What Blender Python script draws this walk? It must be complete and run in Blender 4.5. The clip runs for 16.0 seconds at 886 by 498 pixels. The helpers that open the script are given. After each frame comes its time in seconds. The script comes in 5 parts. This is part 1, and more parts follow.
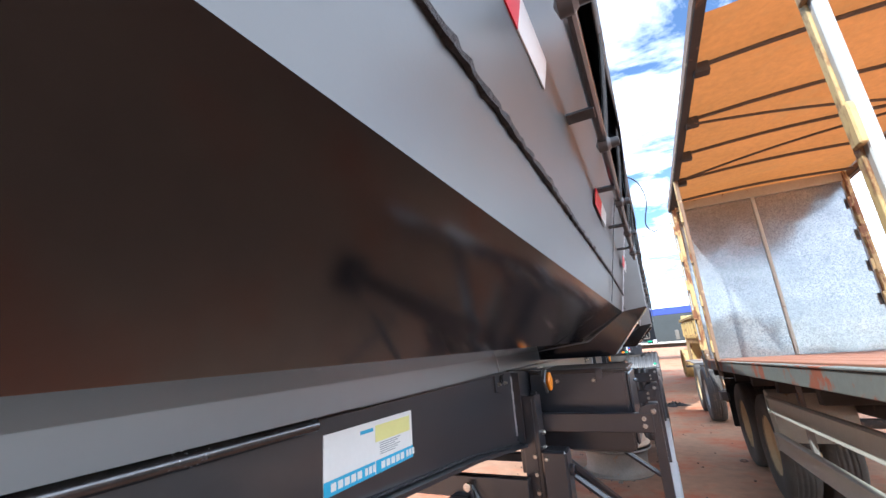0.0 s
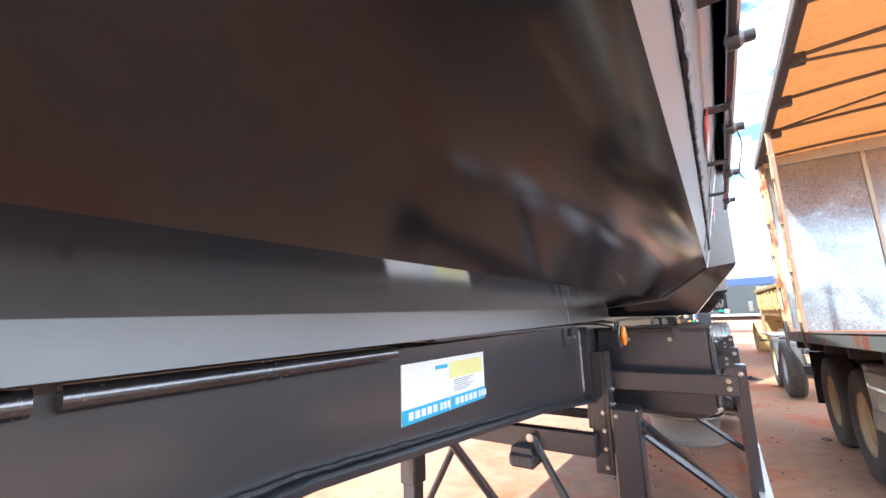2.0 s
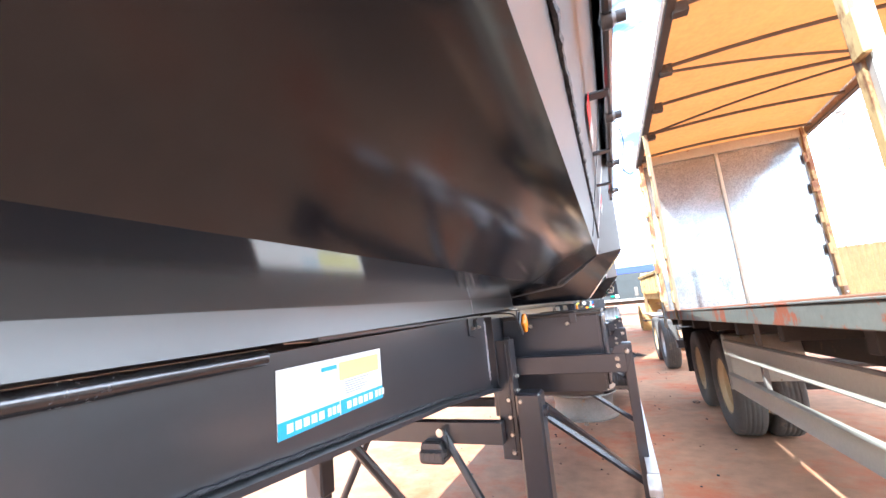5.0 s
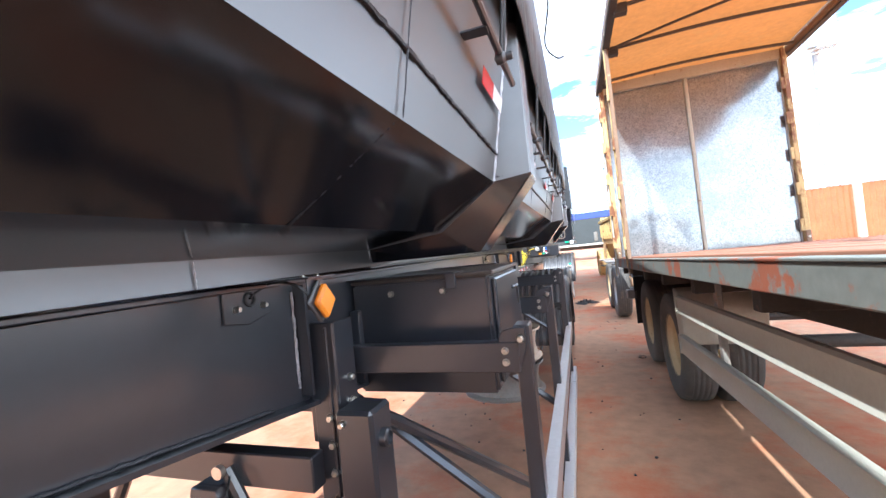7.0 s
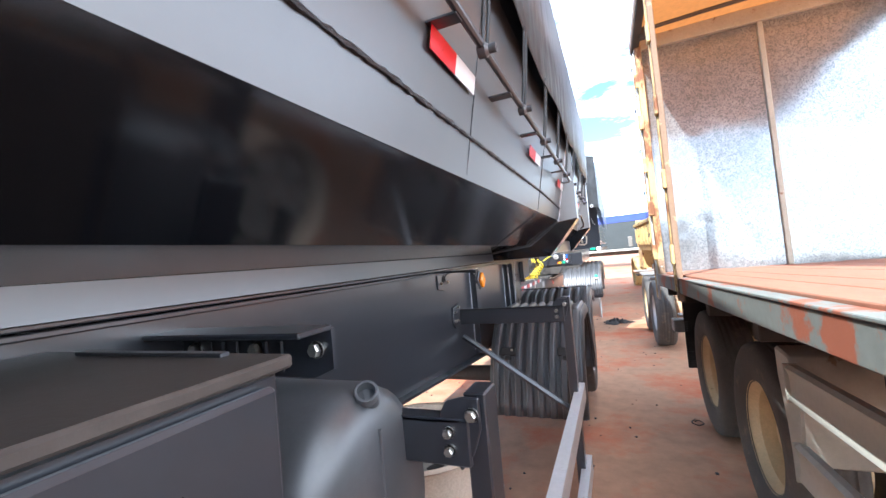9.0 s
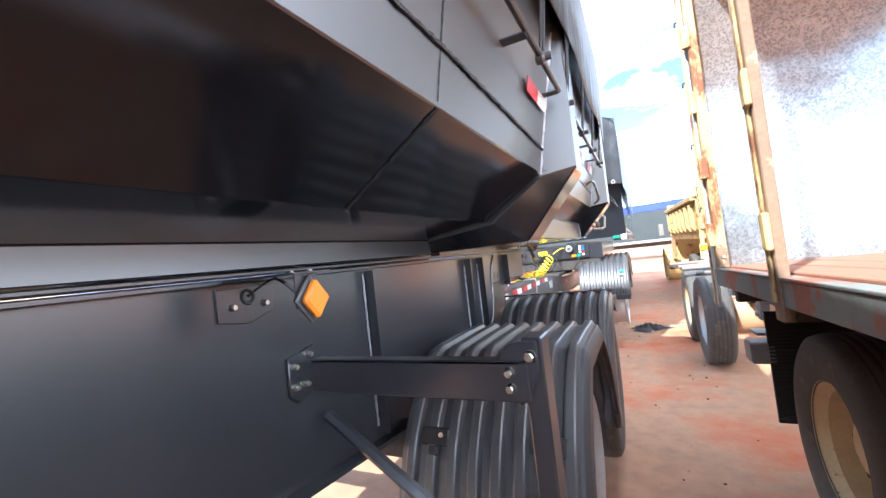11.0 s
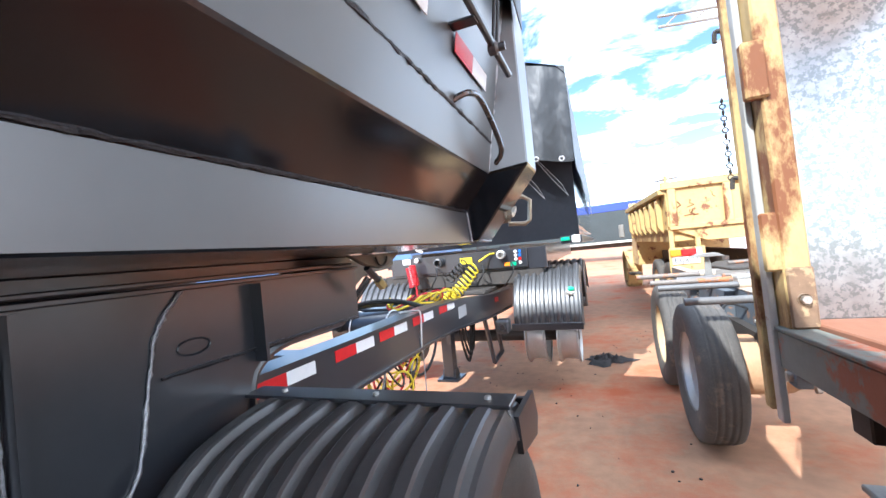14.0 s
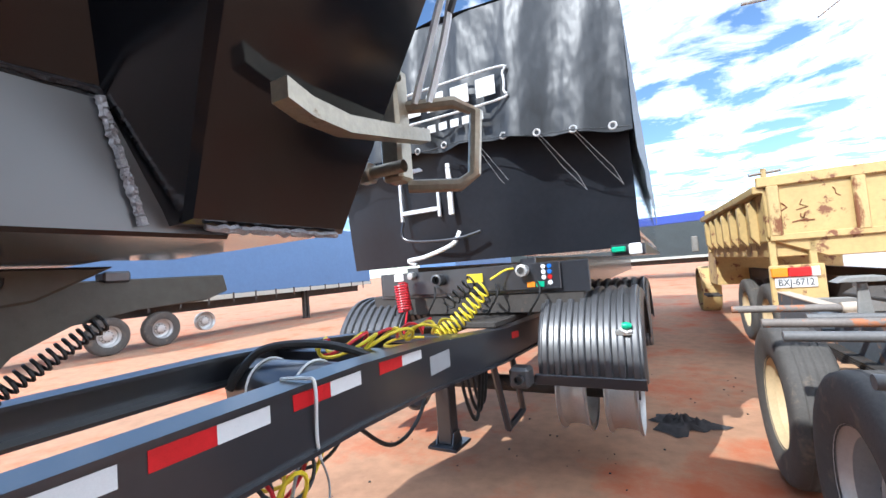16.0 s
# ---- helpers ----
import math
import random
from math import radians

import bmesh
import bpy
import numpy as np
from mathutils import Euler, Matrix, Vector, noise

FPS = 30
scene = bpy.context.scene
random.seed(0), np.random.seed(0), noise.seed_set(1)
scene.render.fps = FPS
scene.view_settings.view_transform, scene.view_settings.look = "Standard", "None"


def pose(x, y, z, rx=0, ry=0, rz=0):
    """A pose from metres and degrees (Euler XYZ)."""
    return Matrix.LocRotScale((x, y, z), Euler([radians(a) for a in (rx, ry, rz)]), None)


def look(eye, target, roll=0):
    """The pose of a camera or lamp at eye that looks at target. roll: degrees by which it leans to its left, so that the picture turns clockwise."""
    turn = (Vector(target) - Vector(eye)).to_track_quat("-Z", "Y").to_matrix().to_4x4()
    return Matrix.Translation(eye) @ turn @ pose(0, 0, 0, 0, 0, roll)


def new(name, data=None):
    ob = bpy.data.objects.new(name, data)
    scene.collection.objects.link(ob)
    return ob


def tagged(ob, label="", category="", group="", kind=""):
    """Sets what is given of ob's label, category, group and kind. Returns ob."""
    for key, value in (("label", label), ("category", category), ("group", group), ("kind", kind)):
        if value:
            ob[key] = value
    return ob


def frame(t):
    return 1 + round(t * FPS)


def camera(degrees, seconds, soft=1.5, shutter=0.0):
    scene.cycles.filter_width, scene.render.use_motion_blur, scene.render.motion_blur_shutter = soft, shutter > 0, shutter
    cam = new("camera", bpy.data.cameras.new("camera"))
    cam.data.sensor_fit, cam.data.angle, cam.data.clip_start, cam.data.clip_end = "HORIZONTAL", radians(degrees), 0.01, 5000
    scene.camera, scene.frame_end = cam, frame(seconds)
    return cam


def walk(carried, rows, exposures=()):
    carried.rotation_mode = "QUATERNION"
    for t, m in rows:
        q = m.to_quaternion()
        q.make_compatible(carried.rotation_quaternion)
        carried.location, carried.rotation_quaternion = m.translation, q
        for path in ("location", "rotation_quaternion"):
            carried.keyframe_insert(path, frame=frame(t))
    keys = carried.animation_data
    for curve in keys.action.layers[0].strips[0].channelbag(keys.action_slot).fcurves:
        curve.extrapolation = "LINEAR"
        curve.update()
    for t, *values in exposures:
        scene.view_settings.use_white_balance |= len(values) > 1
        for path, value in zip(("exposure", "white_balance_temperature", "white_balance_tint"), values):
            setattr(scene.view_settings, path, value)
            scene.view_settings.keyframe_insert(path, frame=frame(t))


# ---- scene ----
cam = camera(95.2, 16.0)
PATH = [
    (0, (0.079, 0.044, 1.676), (-0.773, 1.779, 2.175), -4.2),
    (0.5, (0.07, 0.06, 1.67), (-0.837, 1.787, 2.12), -3.4),
    (1, (-0.011, 0.071, 1.649), (-0.994, 1.771, 2.029), -2.0),
    (1.5, (-0.067, 0.103, 1.588), (-1.121, 1.778, 1.928), -1.5),
    (2, (-0.036, 0.089, 1.605), (-1.141, 1.73, 1.951), -1.8),
    (2.5, (-0.044, 0.075, 1.631), (-1.2, 1.687, 1.943), -1.7),
    (3, (-0.108, 0.09, 1.609), (-1.305, 1.679, 1.886), -2.0),
    (3.5, (-0.14, 0.104, 1.555), (-1.306, 1.715, 1.844), -3.1),
    (4, (-0.15, 0.127, 1.525), (-1.214, 1.807, 1.806), -4.0),
    (4.5, (-0.072, 0.159, 1.553), (-0.944, 1.934, 1.891), -5.4),
    (4.7, (-0.052, 0.162, 1.569), (-0.84, 1.974, 1.914), -6.0),
    (6.8, (0.205, 1.153, 1.612), (-0.457, 3.04, 1.65), -5.5),
    (7, (0.21, 1.301, 1.589), (-0.426, 3.197, 1.621), -5.8),
    (7.5, (0.281, 1.731, 1.594), (-0.319, 3.639, 1.637), -5.5),
    (8, (0.253, 2.137, 1.596), (-0.349, 4.043, 1.643), -5.4),
    (8.5, (0.238, 2.546, 1.599), (-0.415, 4.436, 1.646), -5.4),
    (9, (0.304, 2.971, 1.622), (-0.468, 4.815, 1.683), -5.1),
    (9.2, (0.306, 3.126, 1.613), (-0.515, 4.948, 1.681), -5.1),
    (11.3, (0.262, 4.765, 1.543), (-0.622, 6.559, 1.601), -6.7),
    (11.5, (0.27, 4.875, 1.551), (-0.624, 6.663, 1.608), -6.9),
    (12, (0.307, 5.288, 1.533), (-0.618, 7.06, 1.573), -7.1),
    (12.5, (0.271, 5.662, 1.506), (-0.598, 7.463, 1.534), -6.8),
    (13, (0.283, 5.996, 1.532), (-0.507, 7.834, 1.548), -6.5),
    (13.5, (0.339, 6.333, 1.573), (-0.4, 8.192, 1.604), -5.9),
    (14, (0.277, 6.69, 1.569), (-0.443, 8.556, 1.598), -5.7),
    (14.5, (0.26, 7.084, 1.55), (-0.472, 8.945, 1.586), -5.5),
    (15, (0.295, 7.448, 1.553), (-0.491, 9.286, 1.607), -5.6),
    (15.5, (0.235, 7.757, 1.547), (-0.62, 9.563, 1.626), -5.2),
    (16, (0.224, 8.023, 1.549), (-0.728, 9.778, 1.66), -4.5),
]
walk(cam, [(t, look(eye, target, roll)) for t, eye, target, roll in PATH], [(0, 0.85, 5650, 8), (2, 1.5, 5650, 8), (3.5, 1.85, 5650, 8), (4.5, 2.0, 5650, 8), (7, 1.3, 5650, 8), (9, 1.46, 5650, 8), (12, 1.62, 5650, 8), (13, 1.5, 5650, 8), (13.5, 1.3, 5650, 8), (14.5, 1.0, 5650, 8), (16, 0.5, 5650, 8)])

# ---- world, sun, exposure ----
w = bpy.data.worlds.new("sky")
scene.world = w
w.use_nodes = True
wn, wl = w.node_tree.nodes, w.node_tree.links
bg = wn["Background"]
SUN_EL, SUN_AZ = radians(43), radians(200.8)
sky = wn.new("ShaderNodeTexSky")
sky.sky_type, sky.sun_disc = "NISHITA", False
sky.sun_elevation, sky.sun_rotation = SUN_EL, SUN_AZ
sky.dust_density, sky.ozone_density = 0.2, 3.0
tc = wn.new("ShaderNodeTexCoord")
sep = wn.new("ShaderNodeSeparateXYZ")
wl.new(tc.outputs["Generated"], sep.inputs[0])
zc = wn.new("ShaderNodeMath"); zc.operation = "MAXIMUM"; zc.inputs[1].default_value = 0.06
wl.new(sep.outputs[2], zc.inputs[0])
dv = []
for k in (0, 1):
    d = wn.new("ShaderNodeMath"); d.operation = "DIVIDE"
    wl.new(sep.outputs[k], d.inputs[0]); wl.new(zc.outputs[0], d.inputs[1]); dv.append(d)
comb = wn.new("ShaderNodeCombineXYZ")
wl.new(dv[0].outputs[0], comb.inputs[0]); wl.new(dv[1].outputs[0], comb.inputs[1])
cl = wn.new("ShaderNodeTexNoise")
cl.inputs["Scale"].default_value, cl.inputs["Detail"].default_value, cl.inputs["Roughness"].default_value = 1.5, 12, 0.62
cl.inputs["Distortion"].default_value = 0.4
wl.new(comb.outputs[0], cl.inputs["Vector"])
cr = wn.new("ShaderNodeValToRGB")
cr.color_ramp.elements[0].position, cr.color_ramp.elements[1].position = 0.44, 0.67
bank = wn.new("ShaderNodeMath"); bank.operation = "MULTIPLY_ADD"; bank.inputs[1].default_value = 0.10
wl.new(sep.outputs[0], bank.inputs[0]); wl.new(cl.outputs["Fac"], bank.inputs[2])
wl.new(bank.outputs[0], cr.inputs[0])
mixc = wn.new("ShaderNodeMix"); mixc.data_type = "RGBA"
wl.new(cr.outputs[0], mixc.inputs["Factor"])
wl.new(sky.outputs[0], mixc.inputs["A"])
sd = wn.new("ShaderNodeVectorMath"); sd.operation = "DOT_PRODUCT"
sd.inputs[1].default_value = (math.cos(SUN_EL) * math.sin(SUN_AZ), math.cos(SUN_EL) * math.cos(SUN_AZ), math.sin(SUN_EL))
wl.new(tc.outputs["Generated"], sd.inputs[0])
glow = wn.new("ShaderNodeMapRange")
glow.interpolation_type = "SMOOTHSTEP"
glow.inputs["From Min"].default_value, glow.inputs["From Max"].default_value = -0.5, 0.65
glow.inputs["To Min"].default_value, glow.inputs["To Max"].default_value = 16.0, 21.0
wl.new(sd.outputs["Value"], glow.inputs["Value"])
cb = wn.new("ShaderNodeCombineColor")
for k in range(3):
    wl.new(glow.outputs[0], cb.inputs[k])
wl.new(cb.outputs[0], mixc.inputs["B"])
wl.new(mixc.outputs["Result"], bg.inputs[0])
bg.inputs[1].default_value = 0.15

sun = new("sun", bpy.data.lights.new("sun", "SUN"))
sun.data.energy, sun.data.angle, sun.data.color = 4.5, radians(0.53), (1, 0.95, 0.87)
sun.matrix_world = look((20 * math.cos(SUN_EL) * math.sin(SUN_AZ), 20 * math.cos(SUN_EL) * math.cos(SUN_AZ), 20 * math.sin(SUN_EL)), (0, 0, 0))


# ---- materials ----
def mat(name, color, rough=0.5, metal=0.0, var=0.12, scale=6.0, bump=0.0, bscale=60.0, coat=0.0, spots=None, spot_at=0.62, spot_scale=3.0, stretch=(1, 1, 1), wavy=0.0, wave_scale=1.5, rvar=0.1, soft=0.05, ior=1.5, coat_rough=0.15):
    """A paint, metal or cloth: base colour with two scales of variation, optional patches of a second colour, fine relief."""
    m = bpy.data.materials.new(name)
    m.use_nodes = True
    n, l = m.node_tree.nodes, m.node_tree.links
    p = n["Principled BSDF"]
    p.inputs["Metallic"].default_value = metal
    p.inputs["IOR"].default_value = ior
    p.inputs["Coat Weight"].default_value = coat
    p.inputs["Coat Roughness"].default_value = coat_rough
    t = n.new("ShaderNodeTexCoord")
    mp = n.new("ShaderNodeMapping")
    mp.inputs["Scale"].default_value = stretch
    l.new(t.outputs["Object"], mp.inputs[0])

    def tex(sc, det=6, ro=0.6):
        q = n.new("ShaderNodeTexNoise")
        q.inputs["Scale"].default_value, q.inputs["Detail"].default_value, q.inputs["Roughness"].default_value = sc, det, ro
        l.new(mp.outputs[0], q.inputs["Vector"])
        return q
    big, fine = tex(scale), tex(scale * 9, 4)
    add = n.new("ShaderNodeMath"); add.operation = "MULTIPLY_ADD"; add.inputs[1].default_value = 0.5
    half = n.new("ShaderNodeMath"); half.operation = "MULTIPLY"; half.inputs[1].default_value = 0.5
    l.new(fine.outputs["Fac"], half.inputs[0]); l.new(big.outputs["Fac"], add.inputs[0]); l.new(half.outputs[0], add.inputs[2])
    ramp = n.new("ShaderNodeValToRGB")
    a, b = ramp.color_ramp.elements
    a.position, b.position = 0.3, 0.7
    a.color = (*[c * (1 - var) for c in color], 1)
    b.color = (*[min(1, c * (1 + var)) for c in color], 1)
    l.new(add.outputs[0], ramp.inputs[0])
    out = ramp.outputs[0]
    if spots:
        sp = tex(spot_scale, 8, 0.68)
        sr = n.new("ShaderNodeValToRGB")
        sr.color_ramp.elements[0].position, sr.color_ramp.elements[1].position = spot_at, spot_at + soft
        l.new(sp.outputs["Fac"], sr.inputs[0])
        mx = n.new("ShaderNodeMix"); mx.data_type = "RGBA"
        l.new(sr.outputs[0], mx.inputs["Factor"]); l.new(out, mx.inputs["A"])
        mx.inputs["B"].default_value = (*spots, 1)
        out = mx.outputs["Result"]
    l.new(out, p.inputs["Base Color"])
    rr = n.new("ShaderNodeMapRange")
    rr.inputs["To Min"].default_value, rr.inputs["To Max"].default_value = max(0.02, rough - rvar), min(1, rough + rvar)
    l.new(add.outputs[0], rr.inputs["Value"]); l.new(rr.outputs[0], p.inputs["Roughness"])
    normal = None
    if wavy:
        wv = tex(wave_scale, 2, 0.4)
        bw = n.new("ShaderNodeBump"); bw.inputs["Strength"].default_value, bw.inputs["Distance"].default_value = 1.0, wavy
        l.new(wv.outputs["Fac"], bw.inputs["Height"])
        normal = bw.outputs[0]
    if bump:
        fb = tex(bscale, 5, 0.6)
        bb = n.new("ShaderNodeBump"); bb.inputs["Strength"].default_value, bb.inputs["Distance"].default_value = bump, 0.004
        l.new(fb.outputs["Fac"], bb.inputs["Height"])
        if normal:
            l.new(normal, bb.inputs["Normal"])
        normal = bb.outputs[0]
    if normal:
        l.new(normal, p.inputs["Normal"])
    return m


M = {}
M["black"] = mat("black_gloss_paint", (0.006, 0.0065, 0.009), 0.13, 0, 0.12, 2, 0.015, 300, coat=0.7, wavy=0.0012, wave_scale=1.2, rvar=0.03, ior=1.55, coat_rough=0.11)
# lighter, rougher copy of the black paint; sky sheen put into its colour
M["skylitblack"] = mat("sky_lit_black_paint", (0.034, 0.035, 0.037), 0.36, 0, 0.25, 1.5, 0.03, 200, coat=0.35, wavy=0.0015, wave_scale=1.2, rvar=0.06, ior=2.0, coat_rough=0.3)
M["beam"] = mat("black_satin_paint", (0.022, 0.024, 0.030), 0.30, 0, 0.15, 3, 0.02, 300, coat=0.4, wavy=0.0012, ior=1.75, rvar=0.02)
M["plastic"] = mat("black_moulded_plastic", (0.060, 0.060, 0.063), 0.36, 0, 0.15, 8, 0.05, 220, ior=1.7, rvar=0.04)
M["tarp"] = mat("black_vinyl_tarp", (0.028, 0.03, 0.032), 0.42, 0, 0.25, 3, 0.12, 120, wavy=0.03, wave_scale=4.0, ior=1.55, stretch=(1.5, 1.5, 0.8))
M["curtain"] = mat("blue_curtain", (0.10, 0.19, 0.36), 0.5, 0, 0.1, 1, 0.1, 40, wavy=0.02)
M["darkcurtain"] = mat("dark_green_curtain", (0.035, 0.045, 0.045), 0.5, 0, 0.2, 1, wavy=0.02)
M["bluetop"] = mat("blue_tarp", (0.03, 0.06, 0.30), 0.5, 0, 0.15, 2)
M["weld"] = mat("weld_bead", (0.05, 0.05, 0.055), 0.3, 0.6, 0.5, 40, 0.8, 160)
M["weldbright"] = mat("bright_weld_bead", (0.42, 0.42, 0.44), 0.3, 0.85, 0.4, 60, 0.8, 200)
M["galv"] = mat("galvanised_sheet", (0.38, 0.385, 0.38), 0.16, 0.66, 0.30, 2.5, 0.05, 120, spots=(0.23, 0.24, 0.245), spot_at=0.5, spot_scale=70, wavy=0.02, wave_scale=1.6, rvar=0.12)
M["alu"] = mat("white_aluminium", (0.72, 0.72, 0.72), 0.35, 0.3, 0.08, 6, 0.05, 100, spots=(0.45, 0.43, 0.40), spot_at=0.66, spot_scale=5)
M["bolt"] = mat("zinc_bolt", (0.72, 0.68, 0.60), 0.3, 0.9, 0.2, 30)
M["steel"] = mat("raw_steel_casting", (0.30, 0.27, 0.24), 0.5, 0.7, 0.25, 20, 0.3, 90)
M["steelbar"] = mat("scuffed_black_bar", (0.16, 0.16, 0.17), 0.25, 0.9, 0.3, 12)
M["rim"] = mat("silver_steel_rim", (0.55, 0.54, 0.52), 0.42, 0.5, 0.12, 8, 0.1, 80, spots=(0.28, 0.17, 0.10), spot_at=0.66, spot_scale=9)
M["creamrim"] = mat("cream_steel_rim", (0.62, 0.47, 0.27), 0.55, 0, 0.15, 8, 0.1, 80, spots=(0.25, 0.14, 0.08), spot_at=0.66, spot_scale=7)
M["tyre"] = mat("dusty_tyre_rubber", (0.085, 0.078, 0.070), 0.8, 0, 0.25, 9, 0.3, 120, spots=(0.20, 0.155, 0.115), spot_at=0.56, spot_scale=6, soft=0.15)
M["guard"] = mat("grey_green_guard_paint", (0.46, 0.46, 0.40), 0.55, 0, 0.1, 5, 0.08, 60, spots=(0.30, 0.22, 0.15), spot_at=0.66, spot_scale=8)
M["deckside"] = mat("worn_grey_deck_frame", (0.20, 0.22, 0.20), 0.6, 0, 0.18, 3, 0.2, 60, spots=(0.33, 0.11, 0.06), spot_at=0.53, spot_scale=3.2)
M["deck"] = mat("red_brown_deck_boards", (0.33, 0.15, 0.09), 0.75, 0, 0.2, 3, 0.2, 40, stretch=(3, 0.5, 3))
M["rustpost"] = mat("cream_rusted_post", (0.52, 0.37, 0.16), 0.65, 0, 0.2, 6, 0.3, 60, spots=(0.19, 0.07, 0.025), spot_at=0.485, spot_scale=7, soft=0.1, stretch=(1, 1, 0.45))
M["creampost"] = mat("dull_cream_post", (0.42, 0.37, 0.28), 0.55, 0.2, 0.15, 6, 0.2, 60, spots=(0.24, 0.14, 0.08), spot_at=0.62, spot_scale=9)
M["apron"] = mat("taut_black_vinyl", (0.014, 0.016, 0.021), 0.42, 0, 0.25, 3, 0.06, 120, wavy=0.02, wave_scale=1.6, ior=1.38)
M["sleeve"] = mat("sandy_cloth_sleeve", (0.50, 0.41, 0.32), 0.85, 0, 0.2, 14, 0.4, 60)
M["pipe"] = mat("dull_grey_pipe", (0.17, 0.165, 0.16), 0.5, 0.3, 0.2, 8, 0.1, 60)
M["rustpipe"] = mat("rusty_grey_pipe", (0.22, 0.19, 0.165), 0.6, 0.2, 0.2, 8, 0.2, 60, spots=(0.42, 0.16, 0.07), spot_at=0.53, spot_scale=5)
M["roofbow"] = mat("brown_steel_bow", (0.085, 0.065, 0.05), 0.6, 0.2, 0.25, 8)
M["brownpost"] = mat("brown_rusted_post", (0.22, 0.14, 0.085), 0.6, 0.1, 0.25, 6, 0.3, 60, spots=(0.42, 0.30, 0.17), spot_at=0.58, spot_scale=8)
M["dustytop"] = mat("dusty_black_lid", (0.055, 0.043, 0.036), 0.42, 0, 0.35, 3, 0.1, 120, coat=0.1)
M["signblue"] = mat("faded_blue_sign", (0.42, 0.56, 0.70), 0.5, 0, 0.1, 1, spots=(0.75, 0.78, 0.8), spot_at=0.52, spot_scale=0.5)
M["greypost"] = mat("grey_galvanised_post", (0.50, 0.50, 0.47), 0.5, 0.4, 0.1, 6, 0.1, 60, spots=(0.30, 0.15, 0.08), spot_at=0.62, spot_scale=9)
M["cream"] = mat("cream_rusted_dump_bed", (0.52, 0.37, 0.15), 0.55, 0, 0.16, 2, 0.2, 40, spots=(0.21, 0.085, 0.04), spot_at=0.555, spot_scale=4.5)
M["undercarriage"] = mat("dusty_dark_steel", (0.055, 0.048, 0.042), 0.7, 0.1, 0.3, 6, 0.2, 60, spots=(0.16, 0.10, 0.07), spot_at=0.6, spot_scale=5)
M["chassisgrey"] = mat("weathered_grey_steel", (0.26, 0.25, 0.23), 0.6, 0.2, 0.2, 8, 0.2, 60, spots=(0.33, 0.17, 0.09), spot_at=0.6, spot_scale=6)
M["rusttank"] = mat("orange_dusty_tank", (0.48, 0.29, 0.16), 0.65, 0, 0.15, 4, 0.15, 60)
M["red"] = mat("red_reflective_tape", (0.62, 0.015, 0.02), 0.3, 0, 0.12, 30)
M["white"] = mat("white_reflective_tape", (0.78, 0.78, 0.78), 0.3, 0, 0.06, 30)
M["label"] = mat("white_label", (0.82, 0.82, 0.80), 0.35, 0, 0.03, 10)
M["cyan"] = mat("blue_label_print", (0.05, 0.42, 0.68), 0.35, 0, 0.04, 10)
M["yellow"] = mat("yellow_plastic", (0.80, 0.62, 0.03), 0.4, 0, 0.08, 20)
M["paleyellow"] = mat("yellow_label_print", (0.80, 0.76, 0.30), 0.4, 0, 0.04, 20)
M["redhose"] = mat("red_hose", (0.60, 0.02, 0.03), 0.35, 0, 0.1, 20)
M["blackhose"] = mat("black_rubber_hose", (0.02, 0.02, 0.02), 0.5, 0, 0.2, 20)
M["greyhose"] = mat("grey_cable", (0.35, 0.36, 0.37), 0.4, 0, 0.1, 20)
M["green"] = mat("green_plastic", (0.02, 0.42, 0.22), 0.4, 0, 0.1, 20)
M["amber"] = mat("amber_lens", (0.85, 0.26, 0.02), 0.2, 0, 0.1, 30, 0.3, 300)
M["redlens"] = mat("red_lens", (0.55, 0.02, 0.02), 0.2, 0, 0.1, 30)
M["bluedot"] = mat("blue_plastic", (0.02, 0.15, 0.55), 0.4)
M["ink"] = mat("black_ink", (0.02, 0.02, 0.02), 0.6)
M["plate"] = mat("grey_number_plate", (0.62, 0.62, 0.60), 0.45, 0, 0.08, 20)
M["corrug"] = mat("orange_corrugated_sheet", (0.40, 0.14, 0.06), 0.55, 0, 0.25, 2, 0.1, 30)
M["paleconcrete"] = mat("pale_painted_post", (0.72, 0.62, 0.5), 0.7, 0, 0.1, 4, 0.1, 40)
M["building"] = mat("pale_metal_roof", (0.55, 0.57, 0.6), 0.5, 0.2, 0.1, 1)
M["yellowzinc"] = mat("yellow_zinc", (0.55, 0.48, 0.22), 0.4, 0.6, 0.2, 20)
M["rustscratch"] = mat("rust_scratch", (0.20, 0.07, 0.03), 0.8, 0, 0.3, 20)
M["bluegrey"] = mat("blue_grey_dusty_steel", (0.12, 0.14, 0.16), 0.6, 0.1, 0.2, 8, 0.2, 60, spots=(0.35, 0.2, 0.12), spot_at=0.58, spot_scale=6)
M["olive"] = mat("olive_dusty_paint", (0.085, 0.08, 0.062), 0.38, 0, 0.25, 4, 0.1, 80)
M["rag"] = mat("dark_rag", (0.05, 0.045, 0.045), 0.9, 0, 0.3, 12, 0.4, 60)


def translucent(name, color, back):
    m = mat(name, color, 0.6, 0, 0.3, 1.6, 0.15, 50, spots=back, spot_at=0.55, spot_scale=2.0, wavy=0.02, wave_scale=2.5, soft=0.2)
    n, l = m.node_tree.nodes, m.node_tree.links
    tr = n.new("ShaderNodeBsdfTranslucent")
    tr.inputs[0].default_value = (*color, 1)
    mx = n.new("ShaderNodeMixShader")
    mx.inputs[0].default_value = 0.26
    l.new(n["Principled BSDF"].outputs[0], mx.inputs[1]); l.new(tr.outputs[0], mx.inputs[2])
    l.new(mx.outputs[0], n["Material Output"].inputs["Surface"])
    return m


